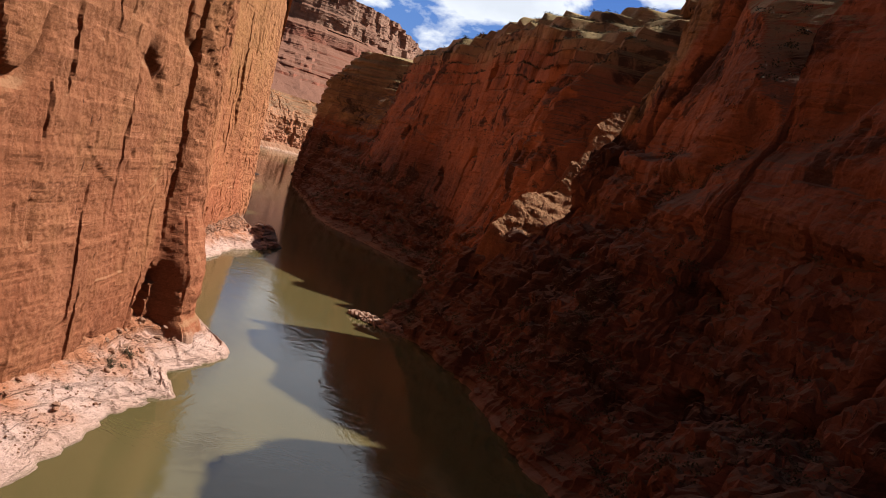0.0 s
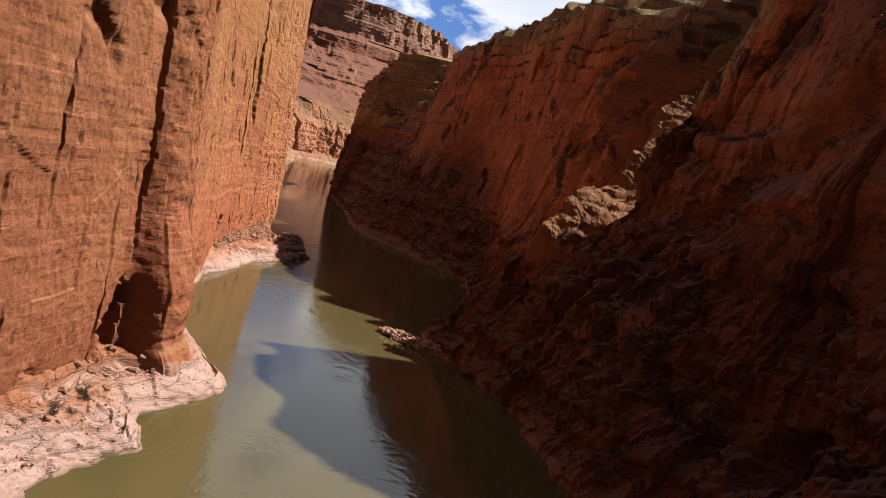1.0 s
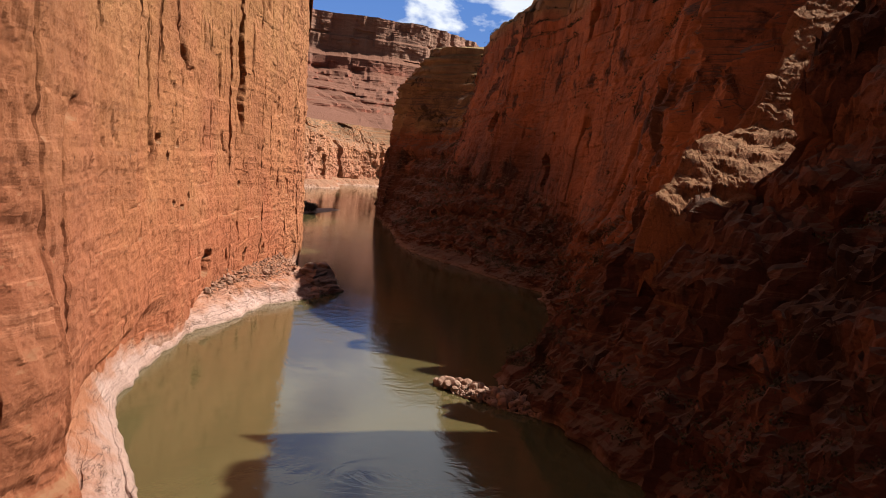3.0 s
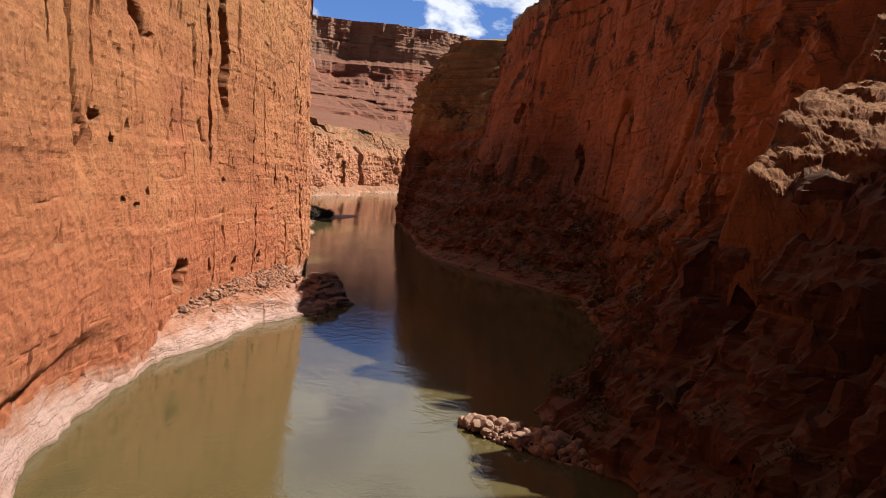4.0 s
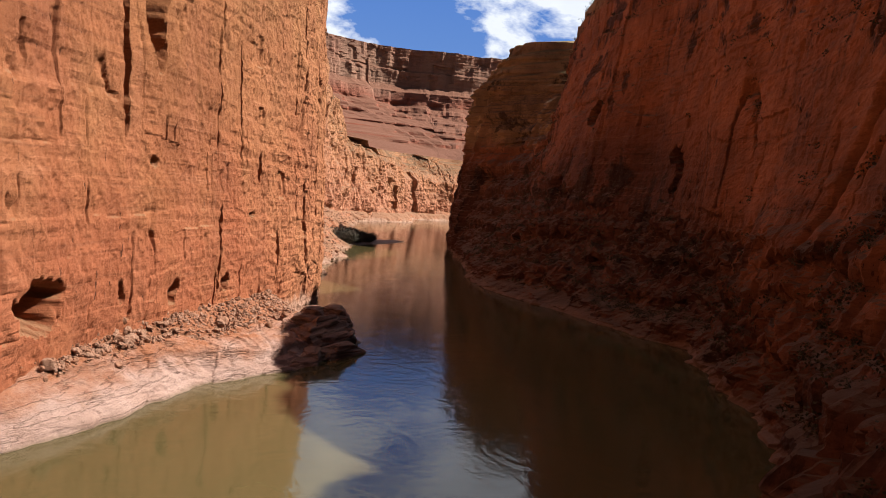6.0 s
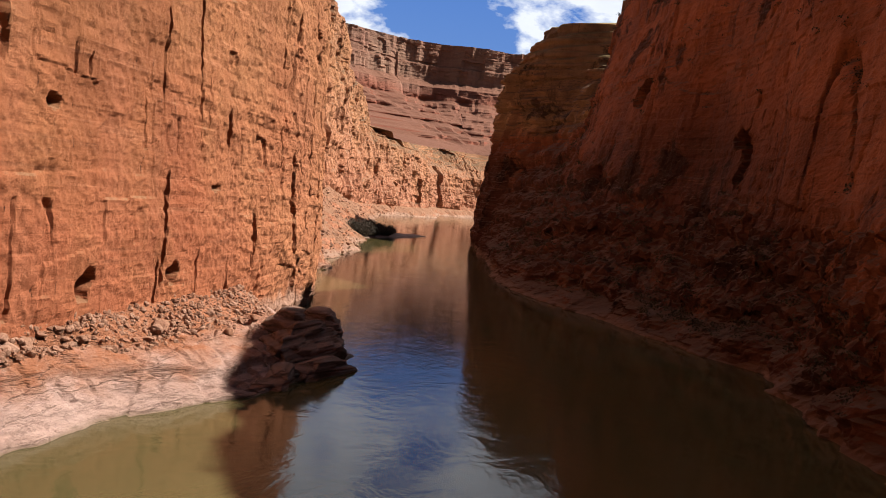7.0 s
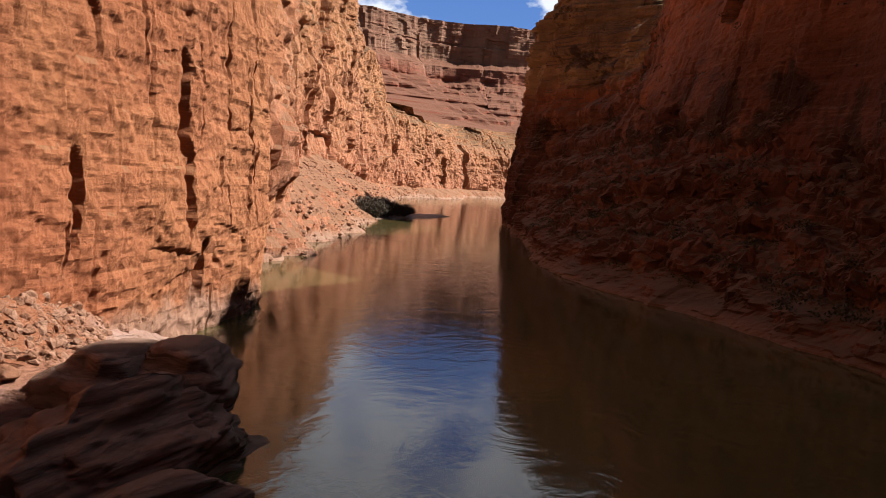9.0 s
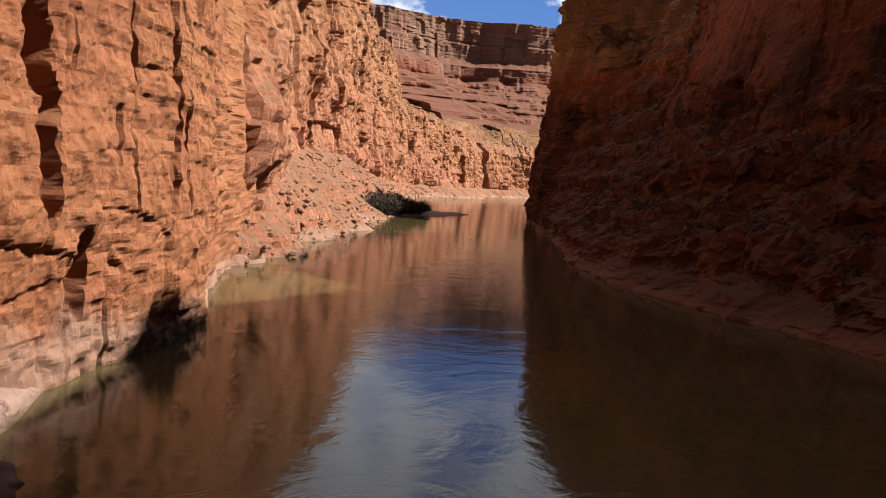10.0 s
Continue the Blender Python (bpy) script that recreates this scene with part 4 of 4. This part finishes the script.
# ================================================= loose things
def stone_mesh(name, seed, detail, material, flat=0.75):
    """A block broken from the wall: cut by random planes, edges worn."""
    rng = random.Random(seed)
    bm = bmesh.new()
    bmesh.ops.create_icosphere(bm, subdivisions=detail, radius=1.0)
    cuts = [(Vector((rng.gauss(0, 1), rng.gauss(0, 1), rng.gauss(0, 1))).normalized(), rng.uniform(0.55, 0.85)) for _ in range(9)]
    squash = (rng.uniform(0.85, 1.25), rng.uniform(0.7, 1.0), rng.uniform(flat - 0.15, flat + 0.1))
    for v in bm.verts:
        for way, far in cuts:
            over = v.co.dot(way) - far
            if over > 0:
                v.co -= way * over * 0.92
        v.co *= 1.0 + 0.09 * noise.noise(v.co * 2.3 + Vector((seed, 0, 0)))
        v.co.x, v.co.y, v.co.z = v.co.x * squash[0], v.co.y * squash[1], v.co.z * squash[2]
    me = bpy.data.meshes.new(name)
    bm.to_mesh(me)
    bm.free()
    me.materials.append(material)
    return me


def scatter(name, meshes, spots, label, category, group, rng):
    for x, y, z, r in spots:
        ob = new(name, rng.choice(meshes))
        ob.matrix_world = pose(x, y, z, rng.uniform(-25, 25), rng.uniform(-25, 25), rng.uniform(0, 360)) @ Matrix.Scale(r, 4)
        tagged(ob, label, category, group)


def stuff(name, meshes, spots, label, category, rng):
    """Rubble too small to count, joined into one mesh."""
    verts, faces, n = [], [], 0
    for x, y, z, r in spots:
        me = rng.choice(meshes)
        m = pose(x, y, z, rng.uniform(-30, 30), rng.uniform(-30, 30), rng.uniform(0, 360)) @ Matrix.Scale(r, 4)
        verts += [m @ v.co for v in me.vertices]
        faces += [[i + n for i in p.vertices] for p in me.polygons]
        n += len(me.vertices)
    me = bpy.data.meshes.new(name)
    me.from_pydata(verts, [], faces)
    me.materials.append(meshes[0].materials[0])
    return tagged(new(name, me), label, category, "", "stuff")


def shelf_spot(rng, y0, y1, u0, u1, r, sink):
    y, u = rng.uniform(y0, y1), rng.uniform(u0, u1)
    x, y, z = shelf_place(y, u)
    z = z + float(shelf_lift(np.array([x]), np.array([y]), np.array([z]))[0])
    return float(x), float(y), float(z) + r * sink, r


def talus():
    rng = random.Random(4)
    big = [stone_mesh("boulder", 10 + k, 3, BLOCKS, 0.6) for k in range(7)]
    small = [stone_mesh("rubble", 30 + k, 1, BLOCKS) for k in range(6)]
    spots = [shelf_spot(rng, 249, 322, 0.56, 0.88, rng.uniform(0.28, 0.62), 0.25) for _ in range(170)]
    spots += [shelf_spot(rng, 246, 300, 0.46, 0.66, rng.uniform(0.7, 1.15), 0.3) for _ in range(9)]
    spots += [shelf_spot(rng, 240, 264, 0.6, 0.86, rng.uniform(0.45, 1.0), 0.2) for _ in range(16)]
    scatter("boulder", big, spots, "angular orange-brown boulder fallen onto the pale shelf", "boulder", "talus boulders below the cliff", rng)
    stuff("rubble", small, [shelf_spot(rng, 246, 324, 0.5 + 0.1 * rng.random(), 0.95, rng.choice((0.10, 0.12, 0.15, 0.18, 0.24, 0.32, 0.5)), -0.05) for _ in range(4600)],
          "broken orange rubble heaped against the cliff foot", "rubble", rng)
    spots = [shelf_spot(rng, 129, 146, 0.45, 0.85, rng.uniform(0.3, 0.8), 0.25) for _ in range(34)]
    spots += [shelf_spot(rng, 96, 130, 0.2, 0.8, rng.uniform(0.3, 0.8), 0.2) for _ in range(16)]
    scatter("boulder", big, spots, "small weathered boulder on the pale rock shelf", "boulder", "boulders by the rock pillar", rng)
    stuff("rubble", small, [shelf_spot(rng, 90, 148, 0.2, 0.9, rng.choice((0.10, 0.15, 0.22)), 0.2) for _ in range(450)],
          "scattered stones and grit on the shelf", "rubble", rng)


def cobble_bar():
    rng = random.Random(9)
    stones = [stone_mesh("bar_boulder", 50 + k, 2, COBBLES, 0.85) for k in range(6)]
    small = [stone_mesh("cobbles", 70 + k, 1, COBBLES, 0.85) for k in range(4)]

    def spot(r):
        while True:
            a, b = rng.uniform(-1, 1), rng.uniform(-1, 1)
            if a * a + b * b < 1:
                break
        x, y = -4.5 + 10.5 * a - 1.2 * b, 217.5 - 4.2 * a + 4.3 * b
        return x, y, 1.5 * (1 - a * a * 0.7 - b * b) - 0.25 + 0.3 * r, r

    scatter("bar_boulder", stones, [spot(rng.choice((0.35, 0.45, 0.6, 0.8, 1.05))) for _ in range(170)], "rounded pale pink boulder on a river bar", "boulder", "boulders of the river bar", rng)
    stuff("cobbles", small, [spot(rng.uniform(0.2, 0.42)) for _ in range(900)], "pink cobbles packed between the bar's boulders", "cobbles", rng)


def part(name, me, parent, m, label=""):
    ob = new(name, me)
    ob.parent = parent
    ob.matrix_local = m
    return tagged(ob, label)


def ledge_mesh(seed, detail=5, fine=1.0):
    """A massive block of bedded rock, cut by joints, its edges worn."""
    rng = random.Random(seed + 300)
    bm = bmesh.new()
    bmesh.ops.create_icosphere(bm, subdivisions=detail, radius=1.25)
    P = np.array([v.co[:] for v in bm.verts])
    for k in range(int(9 + 5 * fine)):
        way = np.array([rng.gauss(0, 1), rng.gauss(0, 1), rng.gauss(0, 0.7)])
        way /= np.linalg.norm(way)
        over = np.maximum(P @ way - rng.uniform(0.72, 1.0), 0)
        P = P - 0.95 * over[:, None] * way
    X, Y, Z = P.T
    f = 1.3 * fine
    out = 1 + 0.05 * bedding(Z + 0.12 * X + 5, 0.30, seed, 0.15) + 0.03 * bedding(Z + 0.1 * Y + 5, 0.11, seed + 2, 0.3) + 0.12 * fbm(X * f, Y * f, Z * f + seed, 5, 0.55, seed)
    out = out + 0.10 * blocks(Y + 0.3 * X, Z + 0.1 * Y, 0.42 / fine, 0.30, seed + 5)
    crack = np.abs(value_noise(X * f + Y * fine, Y * f - X * fine, 0.4 * Z + seed, seed + 3))
    out = out - 0.07 * np.exp(-(crack / 0.05) ** 2)
    for v, x, y, z in zip(bm.verts, X * out, Y * out, Z * (0.5 + 0.5 * out)):
        v.co = (x, y, z)
    me = bpy.data.meshes.new("ledge")
    bm.to_mesh(me)
    bm.free()
    me.polygons.foreach_set("use_smooth", np.ones(len(me.polygons), bool))
    me.materials.append(OUTCROP)
    return me


def outcrop():
    """The dark ledgy point of rock that ends the shelf: one mass, with slabs lying against its foot and crest."""
    base = new("rock_outcrop")
    base.matrix_world = pose(-56.5, 298.0, 0.2, 0, 0, 4)
    mass, slab = ledge_mesh(2, 6, 2.2), [ledge_mesh(k, 5) for k in (0, 3)]
    # along the bank, across it, height of the middle, half length, half width, half height, turn
    for k, (y, x, z, b, a, c, turn) in enumerate(((1.5, -1.0, 0.4, 11.0, 4.6, 4.0, -8), (-9.5, -0.6, -0.5, 6.0, 3.4, 1.7, 12), (7.5, -1.6, 2.9, 4.6, 3.4, 2.4, 5), (-3.0, 1.6, -0.4, 6.5, 3.0, 2.0, -14), (5.0, -4.4, 2.6, 6.0, 3.0, 2.6, 0))):
        m = pose(x, y, z, 3 - 2 * k, 2 * k - 4, turn)
        part("ledge", slab[k % 2] if k else mass, base, m @ Matrix.Diagonal((a, b, c, 1)))
    tagged(base, "dark layered rock outcrop jutting into the river at the shelf's end", "rock outcrop")


def shrub_meshes(name, seed, leaves, spread, leaf, material):
    """Twigs and a ragged crown of small leaf clumps, in a bush one metre high."""
    rng = random.Random(seed)
    verts, faces, tv, tf = [], [], [], []
    tips = []
    for _ in range(9):
        a, lean = rng.uniform(0, 2 * pi), rng.uniform(0.15, 0.95) * spread
        tip = Vector((cos(a) * lean, sin(a) * lean, rng.uniform(0.55, 1.0)))
        tips.append(tip)
        side = Vector((-sin(a), cos(a), 0)) * 0.02
        up = Vector((cos(a), sin(a), 0)) * 0.02
        k = len(tv)
        tv += [side, -side, up, tip + side * 0.2, tip - side * 0.2, tip + up * 0.2]
        tf += [(k, k + 1, k + 4, k + 3), (k + 1, k + 2, k + 5, k + 4), (k + 2, k, k + 3, k + 5)]
    for _ in range(leaves):
        t = rng.choice(tips)
        c = t * rng.uniform(0.35, 1.02) + Vector((rng.gauss(0, 0.13), rng.gauss(0, 0.13), rng.gauss(0, 0.09)))
        c.z = max(c.z, 0.04)
        a = Vector((rng.gauss(0, 1), rng.gauss(0, 1), rng.gauss(0, 1))).normalized() * leaf * rng.uniform(0.6, 1.3)
        b = a.cross(Vector((rng.gauss(0, 1), rng.gauss(0, 1), rng.gauss(0, 1)))).normalized() * leaf * 0.5
        k = len(verts)
        verts += [c - a, c + b, c + a, c - b]
        faces.append((k, k + 1, k + 2, k + 3))
    leaves_me, twigs_me = bpy.data.meshes.new("foliage"), bpy.data.meshes.new("twigs")
    leaves_me.from_pydata(verts, [], faces)
    twigs_me.from_pydata(tv, [], tf)
    leaves_me.materials.append(material)
    twigs_me.materials.append(TWIG)
    return twigs_me, leaves_me


def shrub(name, meshes, x, y, z, size, turn, label, group):
    base = new(name)
    base.matrix_world = pose(x, y, z, 0, 0, turn) @ Matrix.Scale(size, 4)
    for part_name, me in zip(("twigs", "foliage"), meshes):
        new(part_name, me).parent = base
    return tagged(base, label, "shrub", group)


def plants():
    rng = random.Random(12)
    scrub = [shrub_meshes("shrub", 3 + k, 420, 0.9, 0.055, SCRUB) for k in range(3)]
    tall = [shrub_meshes("shrub", 13 + k, 620, 0.85, 0.055, THICKET) for k in range(3)]
    for y, u, r in ((119.5, 0.5, 1.2), (121, 0.56, 1.5), (122.3, 0.48, 1.0), (126.2, 0.52, 1.6), (127.4, 0.58, 1.1), (116, 0.55, 0.8), (110, 0.5, 0.9), (133, 0.6, 0.8)):
        x, y, z = shelf_place(y, u)
        z = float(z) + float(shelf_lift(np.array([x]), np.array([y]), np.array([z]))[0])
        shrub("shrub", rng.choice(scrub), float(x), y, z - 0.1, r, rng.uniform(0, 360), "dry olive-brown desert shrub on the rock shelf", "shrubs on the shelf")
    for k in range(70):
        f = 0.55 * rng.random() if k < 44 else rng.uniform(0.5, 1.0)
        y = 546 + 66 * f + rng.uniform(-2, 2)
        x = -149.5 + 3 * sin(f * 5) + rng.uniform(-6, 5) * (1 - 0.5 * f)
        shrub("tamarisk", rng.choice(tall), x, y, 0.4, rng.uniform(4.4, 8.8) * (1 - 0.74 * f), rng.uniform(0, 360), "dark green tamarisk thicket on a low river bar", "riverbank thicket")


def thicket_bar():
    xs, ys = np.linspace(-162, -136, 30), np.linspace(532, 640, 70)
    X, Y = np.meshgrid(xs, ys, indexing="ij")
    mid = -149 + 5 * (Y - 540) / 90
    Z = 0.9 - ((X - mid) / 7) ** 2 - 1.2 * ((Y - 582) / 50) ** 4 + 0.25 * fbm(X * 0.2, Y * 0.2, 0.0, 3)
    lay("gravel_bar", np.stack([X, Y, np.maximum(Z, -1.0)], 2), SHELF, "low gravel bar at the water's edge under tamarisk", "gravel bar")


open_ground()
river()
cliff_west()
cliff_northwest()
cliff_east()
notch_rib()
far_mesa()
cloud_bank()
rock_shelf()
outcrop()
thicket_bar()
talus()
cobble_bar()
plants()
